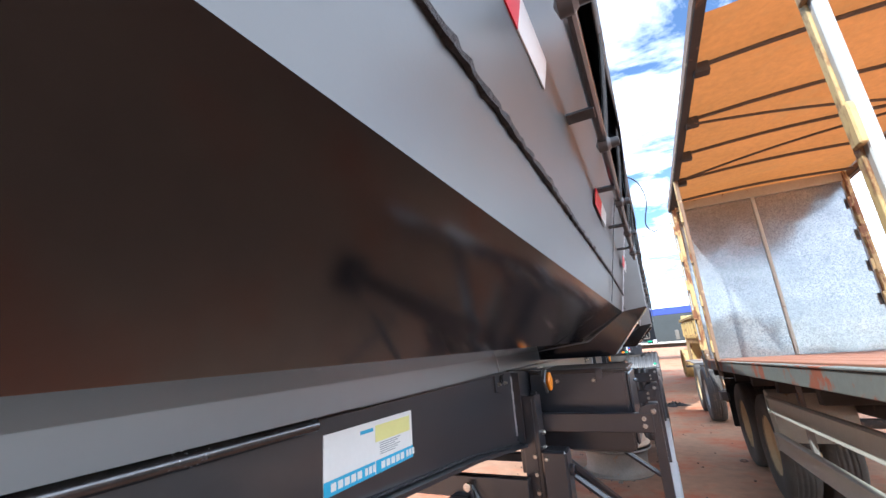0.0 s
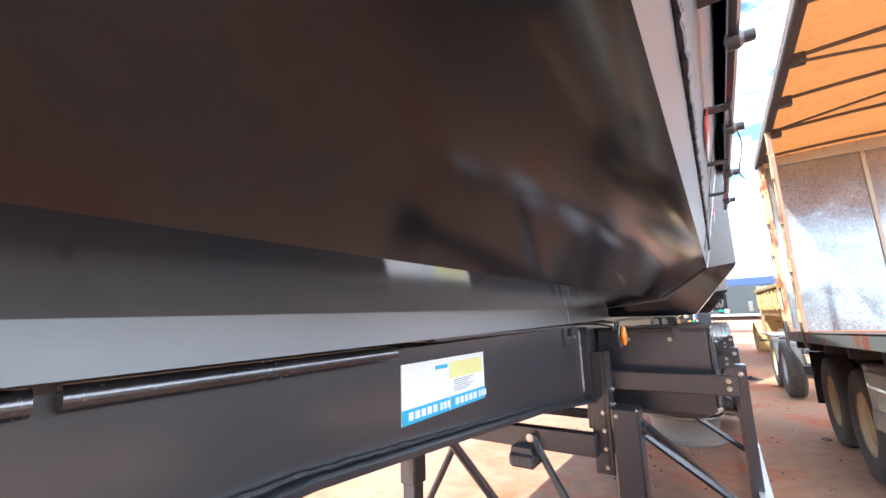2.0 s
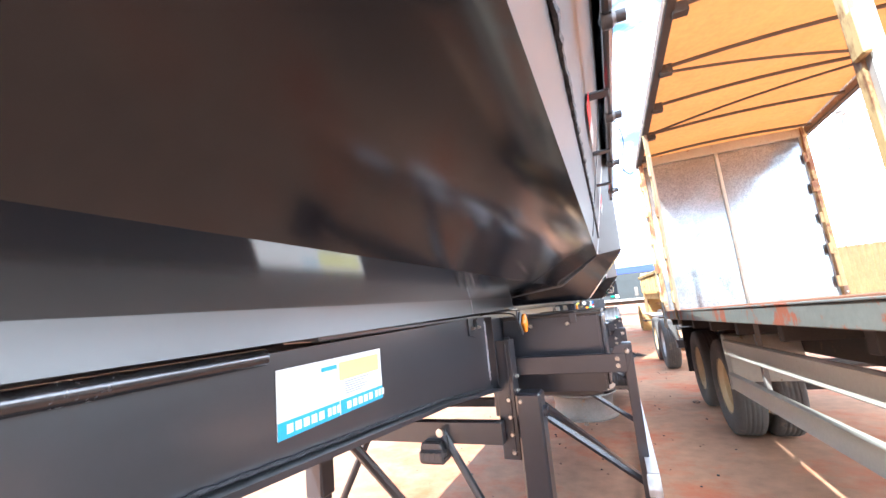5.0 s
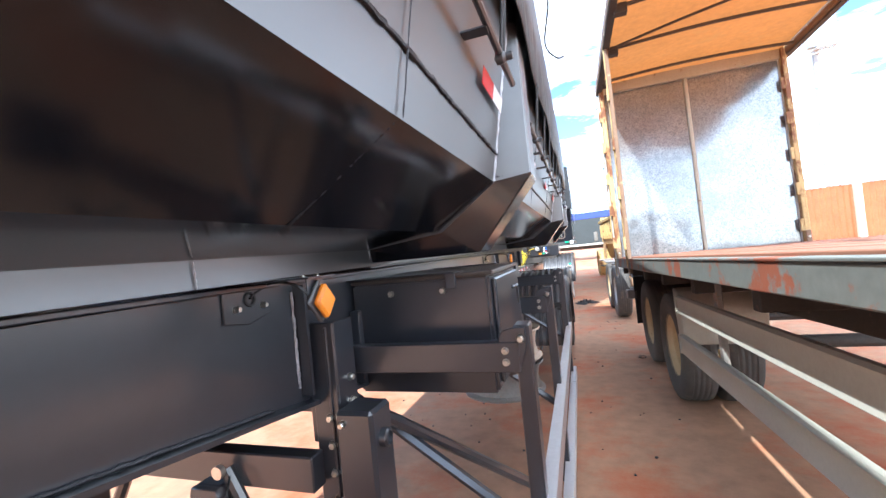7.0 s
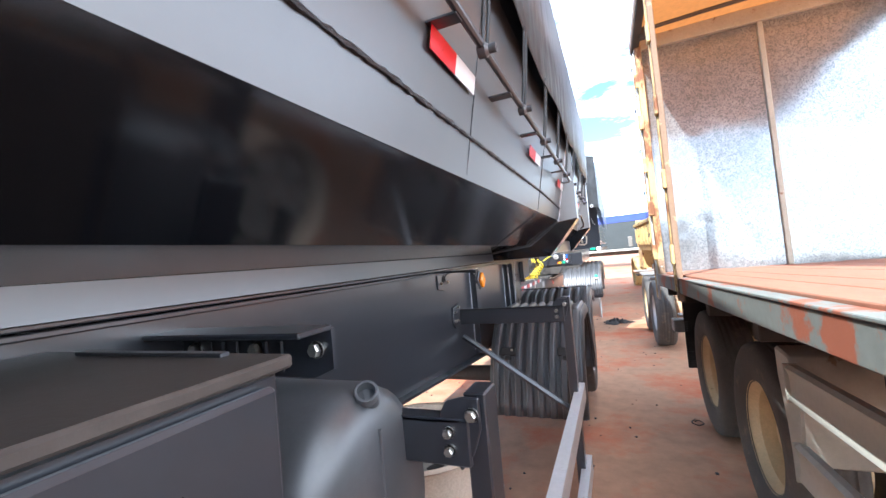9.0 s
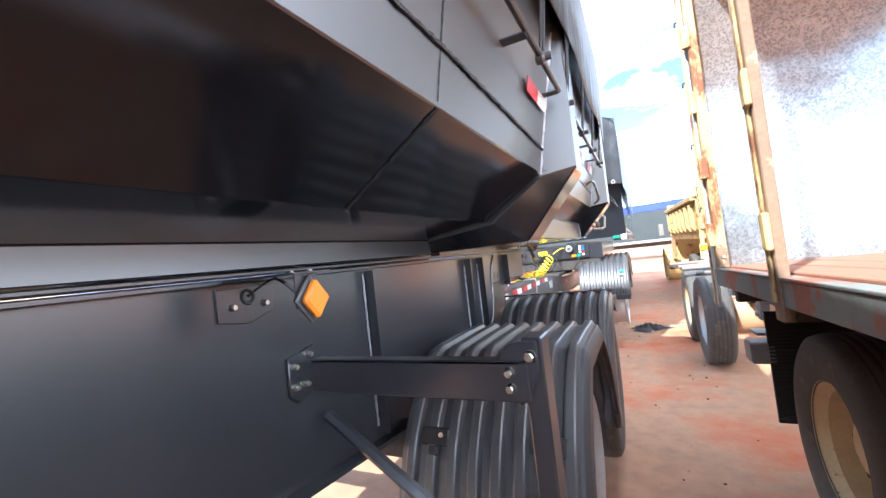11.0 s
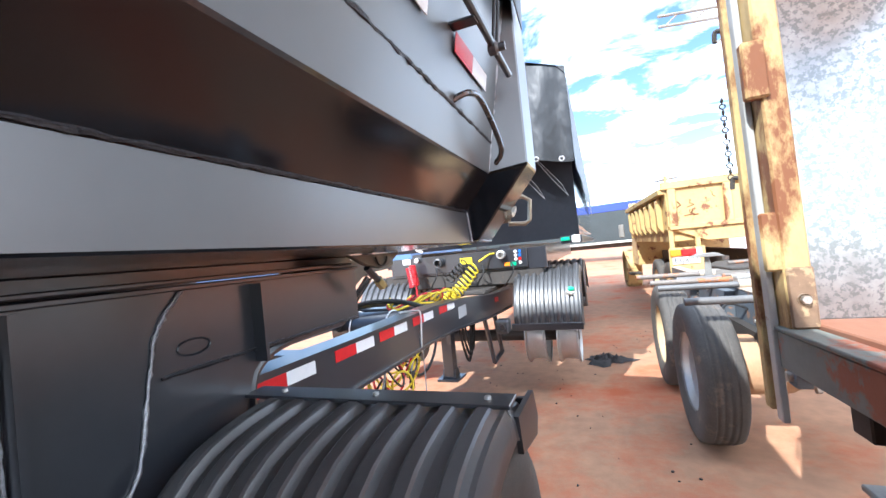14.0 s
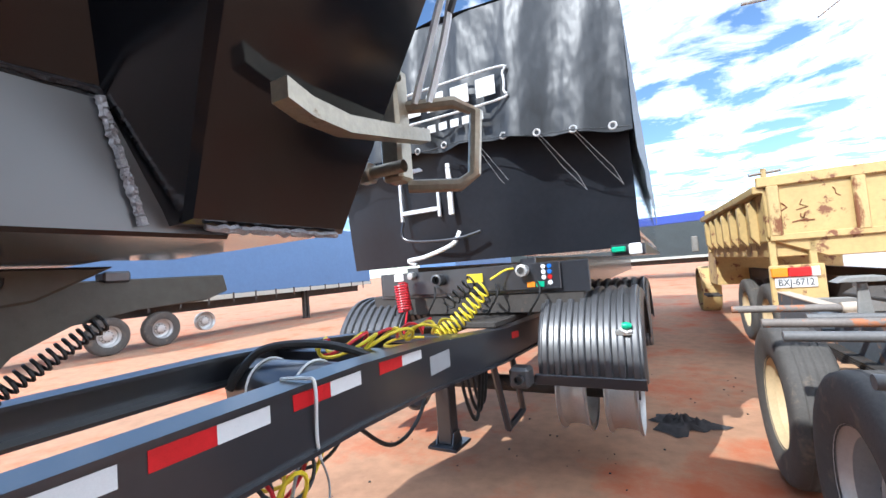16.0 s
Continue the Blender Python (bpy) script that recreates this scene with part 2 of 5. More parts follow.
M["orangetarp"] = translucent("orange_roof_tarp", (0.50, 0.205, 0.055), (0.40, 0.22, 0.09))


def ground_mat():
    """Worn concrete yard under red earth: pale sand, brown damp areas, red stains, grit."""
    m = mat("red_earth_yard", (0.45, 0.245, 0.14), 0.85, 0, 0.30, 0.7, 0.5, 70, spots=(0.50, 0.125, 0.045), spot_at=0.49, spot_scale=0.7, soft=0.16)
    return m


M["ground"] = ground_mat()


# ---- building helpers ----
def thing(name, label, cat, group="", at=None, kind=""):
    ob = new(name)
    ob.empty_display_size = 0.1
    if at is not None:
        ob.matrix_world = at
    return tagged(ob, label, cat, group, kind)


def part(name, bm, material, parent=None, label="", smooth=0.6):
    me = bpy.data.meshes.new(name)
    bmesh.ops.recalc_face_normals(bm, faces=bm.faces)
    bm.to_mesh(me)
    bm.free()
    me.materials.append(material)
    me.shade_smooth()
    me.set_sharp_from_angle(angle=smooth)
    ob = new(name, me)
    if parent:
        ob.parent = parent
    return tagged(ob, label)


def box(x0, x1, y0, y1, z0, z1, bev=0.004, bm=None, seg=1):
    bm = bm or bmesh.new()
    v = bmesh.ops.create_cube(bm, size=1, matrix=Matrix.Translation(((x0 + x1) / 2, (y0 + y1) / 2, (z0 + z1) / 2)) @ Matrix.Diagonal((abs(x1 - x0), abs(y1 - y0), abs(z1 - z0), 1)))["verts"]
    if bev:
        bmesh.ops.bevel(bm, geom=list({e for q in v for e in q.link_edges}), offset=min(bev, 0.45 * min(abs(x1 - x0), abs(y1 - y0), abs(z1 - z0))), segments=seg, affect="EDGES")
    return bm


def prism(pts, axis, a, b, bm=None, bev=0.0):
    """A polygon in the plane across the axis (x: y,z  y: x,z  z: x,y), drawn out from a to b."""
    bm = bm or bmesh.new()
    put = {"x": lambda p, c: (c, p[0], p[1]), "y": lambda p, c: (p[0], c, p[1]), "z": lambda p, c: (p[0], p[1], c)}[axis]
    r0 = [bm.verts.new(put(p, a)) for p in pts]
    r1 = [bm.verts.new(put(p, b)) for p in pts]
    k = len(pts)
    fs = [bm.faces.new(r0), bm.faces.new(list(reversed(r1)))]
    fs += [bm.faces.new((r0[i], r0[(i + 1) % k], r1[(i + 1) % k], r1[i])) for i in range(k)]
    if bev:
        bmesh.ops.bevel(bm, geom=list({e for f in fs for e in f.edges}), offset=bev, segments=1, affect="EDGES")
    return bm


def loft(rings, bm=None, closed=True, caps=True):
    bm = bm or bmesh.new()
    vs = [[bm.verts.new(p) for p in r] for r in rings]
    k = len(rings[0])
    for a, b in zip(vs, vs[1:]):
        for i in range(k if closed else k - 1):
            bm.faces.new((a[i], a[(i + 1) % k], b[(i + 1) % k], b[i]))
    if closed and caps:
        bm.faces.new(vs[0])
        bm.faces.new(list(reversed(vs[-1])))
    return bm


def tube(pts, r, n=8, bm=None, wob=0.0):
    """A round bar along points; wob roughens it like a weld."""
    pts = [Vector(p) for p in pts]
    rings, up = [], Vector((0, 0, 1))
    for i, p in enumerate(pts):
        d = (pts[min(i + 1, len(pts) - 1)] - pts[max(i - 1, 0)]).normalized()
        if abs(d.dot(up)) > 0.95:
            up = Vector((1, 0, 0)) if abs(d.x) < 0.9 else Vector((0, 1, 0))
        s = d.cross(up).normalized()
        up = s.cross(d).normalized()
        rr = r * (1 + wob * random.uniform(-1, 1))
        off = Vector((random.uniform(-1, 1), random.uniform(-1, 1), random.uniform(-1, 1))) * r * wob * 0.7
        rings.append([p + off + (s * math.cos(a) + up * math.sin(a)) * rr for a in (2 * math.pi * j / n for j in range(n))])
    return loft(rings, bm)


def line(a, b, n):
    a, b = Vector(a), Vector(b)
    return [a.lerp(b, i / n) for i in range(n + 1)]


def lathe(prof, at, axis="x", n=32, bm=None, caps=False):
    """Turn (radius, height) pairs round an axis through at."""
    bm = bm or bmesh.new()
    put = {"x": lambda r, h, c, s: (h, r * c, r * s), "y": lambda r, h, c, s: (r * c, h, r * s), "z": lambda r, h, c, s: (r * c, r * s, h)}[axis]
    rings = [[Vector(at) + Vector(put(r, h, math.cos(2 * math.pi * j / n), math.sin(2 * math.pi * j / n))) for j in range(n)] for r, h in prof]
    return loft(rings, bm, True, caps)


def smooth_path(pts, k=6):
    """Catmull-Rom through the points."""
    p = [Vector(q) for q in pts]
    p = [p[0]] + p + [p[-1]]
    out = []
    for i in range(1, len(p) - 2):
        for j in range(k):
            t = j / k
            out.append(0.5 * (2 * p[i] + (p[i + 1] - p[i - 1]) * t + (2 * p[i - 1] - 5 * p[i] + 4 * p[i + 1] - p[i + 2]) * t * t + (3 * p[i] - p[i - 1] - 3 * p[i + 1] + p[i + 2]) * t ** 3))
    return out + [p[-2]]


def coil(a, b, r, turns, sag=0.0, n=14):
    a, b = Vector(a), Vector(b)
    d = (b - a).normalized()
    s = d.cross(Vector((0.3, 0.2, 1))).normalized()
    u = s.cross(d)
    out = []
    for i in range(turns * n + 1):
        t = i / (turns * n)
        q = 2 * math.pi * turns * t
        out.append(a.lerp(b, t) + Vector((0, 0, -sag * 4 * t * (1 - t))) + (s * math.cos(q) + u * math.sin(q)) * r)
    return out


def bolt(parent, at, axis="y", r=0.013, side=-1):
    bm = lathe([(0.001, 0), (r * 1.25, 0), (r * 1.25, side * 0.004)], at, axis, 14)
    lathe([(r, side * 0.004), (r, side * 0.014), (r * 0.85, side * 0.017), (0.001, side * 0.017)], at, axis, 6, bm)
    return part("bolt", bm, M["bolt"], parent, "zinc-plated hex bolt", 0.4)


# ---- ground ----
bm = bmesh.new()
for (xa, xb) in ((-400, -30), (-30, -6), (-6, 6), (6, 30), (30, 400)):
    for (ya, yb) in ((-400, -30), (-30, -6), (-6, 24), (24, 60), (60, 500)):
        bm.faces.new([bm.verts.new(p) for p in ((xa, ya, 0), (xb, ya, 0), (xb, yb, 0), (xa, yb, 0))])
bmesh.ops.remove_doubles(bm, verts=bm.verts, dist=0.001)
tagged(part("ground", bm, M["ground"]), "worn yard ground with red earth stains", "ground", kind="structure")

# ---- tipper trailer ----
CX = -1.23          # centre line of the tipper and of the trailer behind it


def mir(p):
    return [(2 * CX - x, z) for x, z in reversed(p)]


tip = thing("tipper_trailer", "new black tipping semi-trailer with deep chassis beams", "trailer")
LEAN = 0.19        # outward lean of the upper flank
FRONT = [(0.045, 2.98), (-0.06 + LEAN * 0.605, 2.42), (-0.06, 1.818), (-0.322, 1.668), (-0.632, 1.617), (-0.626, 1.551)]
MID = [(0.03, 3.0), (-0.075 + LEAN * 0.6, 2.45), (-0.075, 1.852), (-0.335, 1.685), (-0.64, 1.645), (-0.634, 1.575)]
END = [(0.03, 3.0), (-0.075 + LEAN * 0.6, 2.45), (-0.075, 1.86), (-0.335, 1.69), (-0.64, 1.65), (-0.634, 1.58)]
REAR = [(0.03, 3.0), (-0.072 + LEAN * 0.6, 2.45), (-0.072, 1.842), (-0.192, 1.726), (-0.192, 1.603)]


def shell(stations, name, label):
    bm = loft([[(x, y, z) for x, z in p + mir(p)] for y, p in stations])
    bmesh.ops.bevel(bm, geom=[e for e in bm.edges if abs(e.verts[0].co.y - e.verts[1].co.y) > 0.5], offset=0.004, segments=1, affect="EDGES")
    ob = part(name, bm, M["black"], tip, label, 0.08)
    ob.data.materials.append(M["skylitblack"])
    # upright faces take the lighter copy, which carries the sky sheen as colour
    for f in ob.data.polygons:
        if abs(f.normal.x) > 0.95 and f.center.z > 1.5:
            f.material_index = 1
    return ob


shell([(-7.0, [(x, z - 0.085) for x, z in FRONT]), (0.0, FRONT), (2.86, MID), (6.3, END)], "body", "glossy black welded steel tipping body")
shell([(6.48, REAR), (8.3, REAR)], "rear_bay", "glossy black rear bay with tall skirt")


def pilaster(y0, kick=0.0, broad=0.16):
    """A folded column on the flank: sloping cheek, outer strip, return."""
    y1, y2, y3 = y0 + 0.035, y0 + 0.035 + broad, y0 + 0.06 + broad
    ring = lambda y, p: [(x, y, z) for x, z in p]
    inn = [(0.02, 3.0), (-0.08 + LEAN * 0.6, 2.45), (-0.08, 1.845), (-0.305, 1.68), (-0.645, 1.642), (-0.645, 1.59), (-0.7, 1.60), (-0.7, 3.0)]
    out = [(0.07, 3.0), (0.066, 2.45), (0.066, 1.867), (-0.165, 1.588), (-0.4, 1.587), (-0.62, 1.588), (-0.7, 1.60), (-0.7, 3.0)]
    def bent(y, p):
        return [(x, y + (kick if z < 1.7 and x < -0.1 and x > -0.65 else 0), z + (0.025 if kick and z < 1.7 else 0)) for x, z in p]
    bm = loft([bent(y0, inn), bent(y1, out), bent(y2, out), bent(y3, inn)])
    es = [e for e in bm.edges if all(v.co.x > -0.3 for v in e.verts)]
    bmesh.ops.bevel(bm, geom=es, offset=0.006, segments=1, affect="EDGES")
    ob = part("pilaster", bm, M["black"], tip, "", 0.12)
    ob.data.materials.append(M["skylitblack"])
    # upper column faces get the same sky-brightened colour
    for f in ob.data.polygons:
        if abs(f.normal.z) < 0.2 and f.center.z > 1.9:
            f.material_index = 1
    return ob


for y0, kick, broad in ((2.84, 0.0, 0.19), (6.285, 0.0, 0.205), (8.125, 0.08, 0.215)):
    pilaster(y0, kick, broad)
# welds


def wall_point(y, up):
    """A point on the leaning flank, up metres above the chine."""
    k = min(max(y / 2.86, 0), 1)
    return (-0.06 - 0.015 * k + LEAN * up + 0.003, y, 1.815 + 0.0121 * min(y, 2.86) + (0.002 if y > 2.86 else 0) + up)


for a, b in ((-5, 2.84), (3.09, 6.28), (6.53, 8.13)):
    part("weld_bead", tube([wall_point(a + (b - a) * i / int((b - a) * 60), 0.124 - 0.02 * max(0, 1 - (b - a) * (1 - i / int((b - a) * 60)) / 0.9)) for i in range(int((b - a) * 60) + 1)], 0.0055, 6, wob=0.4), M["weld"], tip, "rough dark weld bead")
part("weld_bead", tube(line((-0.190, 6.53, 1.727), (-0.190, 8.2, 1.727), 100), 0.004, 6, wob=0.4), M["weld"], tip)
for y0 in (2.84, 6.285):
    part("weld_bead", tube(line((-0.078, y0 - 0.004, 1.848), (-0.32, y0 - 0.004, 1.688), 60), 0.0045, 6, wob=0.2), M["weld"], tip, "slanting weld bead")
part("weld_bead", tube(line((-0.22, 2.853, 1.735), (-0.165, 2.888, 1.592), 20), 0.003, 5, wob=0.2), M["weld"], tip, "dark seam across the cheek")
part("weld_bead", tube(line((-0.641, 2.838, 1.64), (-0.641, 2.838, 1.585), 12), 0.004, 6, wob=0.4), M["weldbright"], tip)
part("weld_bead", tube(line((-0.632, 2.0, 1.632), (-0.627, 2.0, 1.568), 12), 0.0022, 6, wob=0.4), M["weldbright"], tip)
for y0 in (2.84, 6.285, 8.13):
    part("weld_bead", tube(line((-0.074 + LEAN * 0.565, y0 - 0.003, 2.42), (-0.074, y0 - 0.003, 1.855), 40), 0.006, 6, wob=0.4), M["weldbright"], tip, "bright vertical weld bead")
    part("weld_bead", tube(line((-0.07, y0 + 0.004, 1.87), (0.064, y0 + 0.05, 1.868), 14), 0.004, 6, wob=0.4), M["weld"], tip)
for y in (1.965, 5.33):
    part("weld_bead", tube(line((-0.074, y, 1.842 if y < 3 else 1.855), (-0.333, y, 1.676 if y < 3 else 1.687), 50), 0.003, 5, wob=0.4), M["weld"], tip, "thin seam across the hull")
for ya, yb, z in ((6.33, 6.51, 1.585), (8.26, 8.44, 1.61)):
    part("weld_bead", tube(line((-0.167, ya, z), (-0.167, yb, z), 30), 0.0045, 6, wob=0.35), M["weldbright"], tip, "bright weld bead along the lower edge")
# tarp over the top
ys = [-7 + i * 0.25 for i in range(62)]
rings = []
for y in ys:
    sc = 0.03 * abs(math.sin(y * 2.6)) + random.uniform(0, 0.012)
    half = [(0.092 + 0.008 * math.sin(y * 5.1), 2.37 + sc), (0.102, 2.7), (0.10, 3.08), (0.0, 3.2), (-0.6, 3.4), (CX, 3.47)]
    rings.append([(x, y, z) for x, z in half + [(2 * CX - x, z) for x, z in reversed(half[:-1])]])
tp = part("tarp", loft(rings, closed=False), M["tarp"], tip, "shiny black vinyl tarp with loose hem", 1.2)
md = tp.modifiers.new("thick", "SOLIDIFY"); md.thickness = 0.004
# tarp rail with stand-offs and tie posts
for a, b in ((-5.0, 2.7), (3.2, 6.2), (6.6, 8.05)):
    part("tarp_rail", tube(line((0.05, a, 2.15), (0.05, b, 2.15), 4), 0.011, 10), M["beam"], tip)
    y = a + 0.1
    while y < b:
        bm = box(-0.03, 0.05, y - 0.02, y + 0.02, 2.135, 2.141, 0.001)
        part("rail_bracket", bm, M["beam"], tip)
        for dy in (0.15, 0.19):
            part("bungee_cord", tube([(0.055, y + dy, 2.14), (0.07, y + dy, 2.25), (0.088, y + dy - 0.01, 2.42)], 0.005, 6), M["blackhose"], tip)
        part("rail_knob", lathe([(0.001, -0.022), (0.019, -0.016), (0.019, 0.004), (0.012, 0.012), (0.012, 0.03), (0.001, 0.032)], (0.055, y + 0.17, 2.14), "x", 12), M["plastic"], tip)
        y += 0.48


def tape(parent, x, y, z, n=2, h=0.05, w=0.15, slope=0.0, first="red", lean=0.0):
    for i in range(n):
        c = first if i % 2 == 0 else ("white" if first == "red" else "red")
        ya, yb = y + i * w, y + (i + 1) * w
        bm = prism([(ya, z + slope * (ya - y)), (yb, z + slope * (yb - y)), (yb, z + h + slope * (yb - y)), (ya, z + h + slope * (ya - y))], "x", x, x + 0.002)
        for q in bm.verts:
            q.co.x += lean * (q.co.z - z)
        part("reflective_tape", bm, M[c], parent, c + " reflective tape strip")


for y in (-1.6, 0.35, 1.3, 2.48, 3.77, 4.9, 5.95, 7.2, 7.68):
    tape(tip, (-0.074 if y > 2.6 else -0.066) + LEAN * 0.25 + 0.006, y, 2.085, lean=LEAN)

# chassis beams
BOTTOM = [(-7, 1.35), (0.6, 1.33), (1.75, 1.24), (2.3, 1.17), (3.3, 1.03), (4.6, 0.99), (6.1, 0.88), (7.05, 0.90), (7.42, 0.95), (7.52, 1.08), (7.60, 1.28), (7.68, 1.345), (8.17, 1.345)]


def zb(y):
    for (ya, za), (yb, zc2) in zip(BOTTOM, BOTTOM[1:]):
        if ya <= y <= yb:
            return za + (zc2 - za) * (y - ya) / (yb - ya)
    return 1.345


for sx in (1, -1):
    wx = lambda x: x if sx > 0 else 2 * CX - x
    poly = [(-7, 1.50), (0, 1.53), (2.4, 1.545), (8.17, 1.545)] + [(y, z) for y, z in reversed(BOTTOM)]
    part("beam_web", prism(poly, "x", wx(-0.722), wx(-0.71)), M["beam"], tip, "satin black deep web plate")
    part("top_flange", box(wx(-0.80), wx(-0.685), 1.0, 8.17, 1.545, 1.559, 0.003), M["beam"], tip)
    rings = [[(wx(-0.80), y, z), (wx(-0.66), y, z), (wx(-0.66), y, z - 0.014), (wx(-0.80), y, z - 0.014)] for y, z in BOTTOM[:7]]
    part("bottom_flange", loft(rings), M["beam"], tip)
    part("flange_bar", tube(line((wx(-0.69), -7, 1.49), (wx(-0.69), 0.22, 1.527), 3), 0.017, 12), M["steelbar"], tip, "round bar along the flange edge")
    part("flange_bar", tube(line((wx(-0.69), 0.245, 1.527), (wx(-0.69), 0.836, 1.531), 3), 0.017, 12), M["steelbar"], tip, "round bar along the flange edge")
    part("body_sill", box(wx(-0.80), wx(-0.67), 2.9, 8.1, 1.563, 1.575, 0.003), M["beam"], tip)
    for y in (2.42, 5.86, 6.85, 7.06, 7.61):
        part("web_stiffener", prism([(wx(-0.71), 1.54), (wx(-0.665), 1.54), (wx(-0.665), zb(y) + 0.02), (wx(-0.71), zb(y) + 0.02)], "y", y, y + 0.012), M["beam"], tip)
part("weld_bead", tube(smooth_path([(-0.705, 7.40, 1.55), (-0.705, 7.33, 1.46), (-0.705, 7.30, 1.34), (-0.705, 7.26, 1.15), (-0.705, 7.18, 1.07)], 14), 0.005, 6, wob=0.4), M["weldbright"], tip)
part("weld_bead", tube([(-0.703, -1 + i * 0.02, zb(-1 + i * 0.02) + 0.004) for i in range(165)], 0.006, 6, wob=0.35), M["weld"], tip)
part("weld_bead", tube(line((-0.706, 2.41, 1.52), (-0.706, 2.41, 1.2), 30), 0.005, 6, wob=0.4), M["weldbright"], tip)
for y in (6.843, 7.053):
    part("weld_bead", tube(line((-0.706, y, 1.50), (-0.706, y, 0.98), 40), 0.0035, 6, wob=0.4), M["weldbright"], tip)
part("weld_bead", tube(line((-0.706, 5.85, 1.53), (-0.706, 5.85, 0.95), 50), 0.004, 6, wob=0.4), M["weldbright"], tip)
part("weld_bead", tube(line((-0.706, 7.33, 1.345), (-0.706, 8.16, 1.345), 60), 0.006, 6, wob=0.35), M["weld"], tip)
# slots with raised rims
for y, z in ((7.42, 1.40), (7.45, 1.12)):
    pts = [(-0.708, y + 0.045 * math.cos(a), z + 0.02 * math.sin(a)) for a in (2 * math.pi * i / 20 for i in range(21))]
    part("slot_rim", tube(pts, 0.003, 6), M["beam"], tip)
for y in (-4, -2, 0.2, 2.4, 3.6, 5.0, 7.0, 8.1):
    part("cross_member", box(2 * CX + 0.73, -0.73, y - 0.04, y + 0.04, 1.36, 1.5, 0.004), M["beam"], tip)
# label plates on the web
lab = part("brake_label", box(-0.71, -0.7075, 0.885, 1.305, 1.352, 1.497, 0), M["label"], tip, "white and yellow brake system label")
part("label_field", box(-0.7075, -0.7068, 1.10, 1.29, 1.437, 1.483, 0), M["paleyellow"], lab, "yellow print field")
part("label_band", box(-0.7075, -0.7066, 0.885, 1.095, 1.352, 1.388, 0), M["cyan"], lab, "blue print band")
part("label_band", box(-0.7075, -0.7066, 1.10, 1.305, 1.352, 1.388, 0), M["cyan"], lab, "blue print band")
part("label_bar", box(-0.7075, -0.7066, 1.03, 1.09, 1.47, 1.48, 0), M["cyan"], lab)
for ya in (0.91, 1.125):
    for k in range(5):
        part("print_bar", box(-0.7066, -0.7058, ya + k * 0.026, ya + k * 0.026 + 0.019, 1.361, 1.38, 0), M["label"], lab)
    for k in range(3):
        part("print_bar", box(-0.7066, -0.7058, ya + 0.137 + k * 0.018, ya + 0.150 + k * 0.018, 1.361, 1.38, 0), M["label"], lab)
for k in range(6):
    part("print_bar", box(-0.7068, -0.7062, 1.12, 1.2 + 0.015 * (k % 3), 1.40 + k * 0.006, 1.4025 + k * 0.006, 0), M["greyhose"], lab)


def marker(y, z, yl):
    """Side marker lamp on its stand-off bracket, with a lug plate and cable."""
    x = -0.45
    t = part("marker_lamp", prism([(y, z + 0.05), (y + 0.042, z), (y, z - 0.05), (y - 0.042, z)], "x", x, x + 0.022, bev=0.007), M["amber"], tip, "amber diamond side marker lamp")
    part("lamp_base", prism([(y, z + 0.06), (y + 0.052, z), (y, z - 0.06), (y - 0.052, z)], "x", x - 0.014, x, bev=0.004), M["plastic"], t)
    part("lamp_bracket", box(-0.71, x + 0.01, y - 0.06, y + 0.06, z + 0.062, z + 0.067, 0.001), M["beam"], t)
    part("lamp_stem", box(x - 0.02, x - 0.014, y - 0.035, y + 0.035, z - 0.02, z + 0.064, 0.001), M["beam"], t)
    for dy in (-0.03, 0.03):
        part("screw", lathe([(0.008, 0.0), (0.006, 0.005), (0.001, 0.006)], (x - 0.03, y + dy, z + 0.067), "z", 10), M["bolt"], t)
    part("lug_plate", prism([(yl - 0.09, z + 0.045), (yl + 0.09, z + 0.045), (yl + 0.08, z - 0.03), (yl, z - 0.055), (yl - 0.09, z - 0.04)], "x", -0.71, -0.702, bev=0.002), M["beam"], tip)
    for d in (-0.05, 0.05):
        bolt(tip, (-0.702, yl + d, z - 0.005), "x", 0.008, 1)
    part("grommet", tube([(-0.70, yl + 0.018 * math.cos(q), z + 0.018 + 0.018 * math.sin(q)) for q in (2 * math.pi * i / 14 for i in range(15))], 0.005, 6), M["ink"], tip)
    part("lamp_cable", tube(smooth_path([(-0.70, yl, z + 0.02), (-0.68, yl + 0.06, z + 0.055), (x - 0.04, y - 0.05, z + 0.05), (x - 0.016, y - 0.01, z)]), 0.004, 6), M["blackhose"], tip)


marker(2.215, 1.502, 2.225)
marker(5.315, 1.49, 5.335)

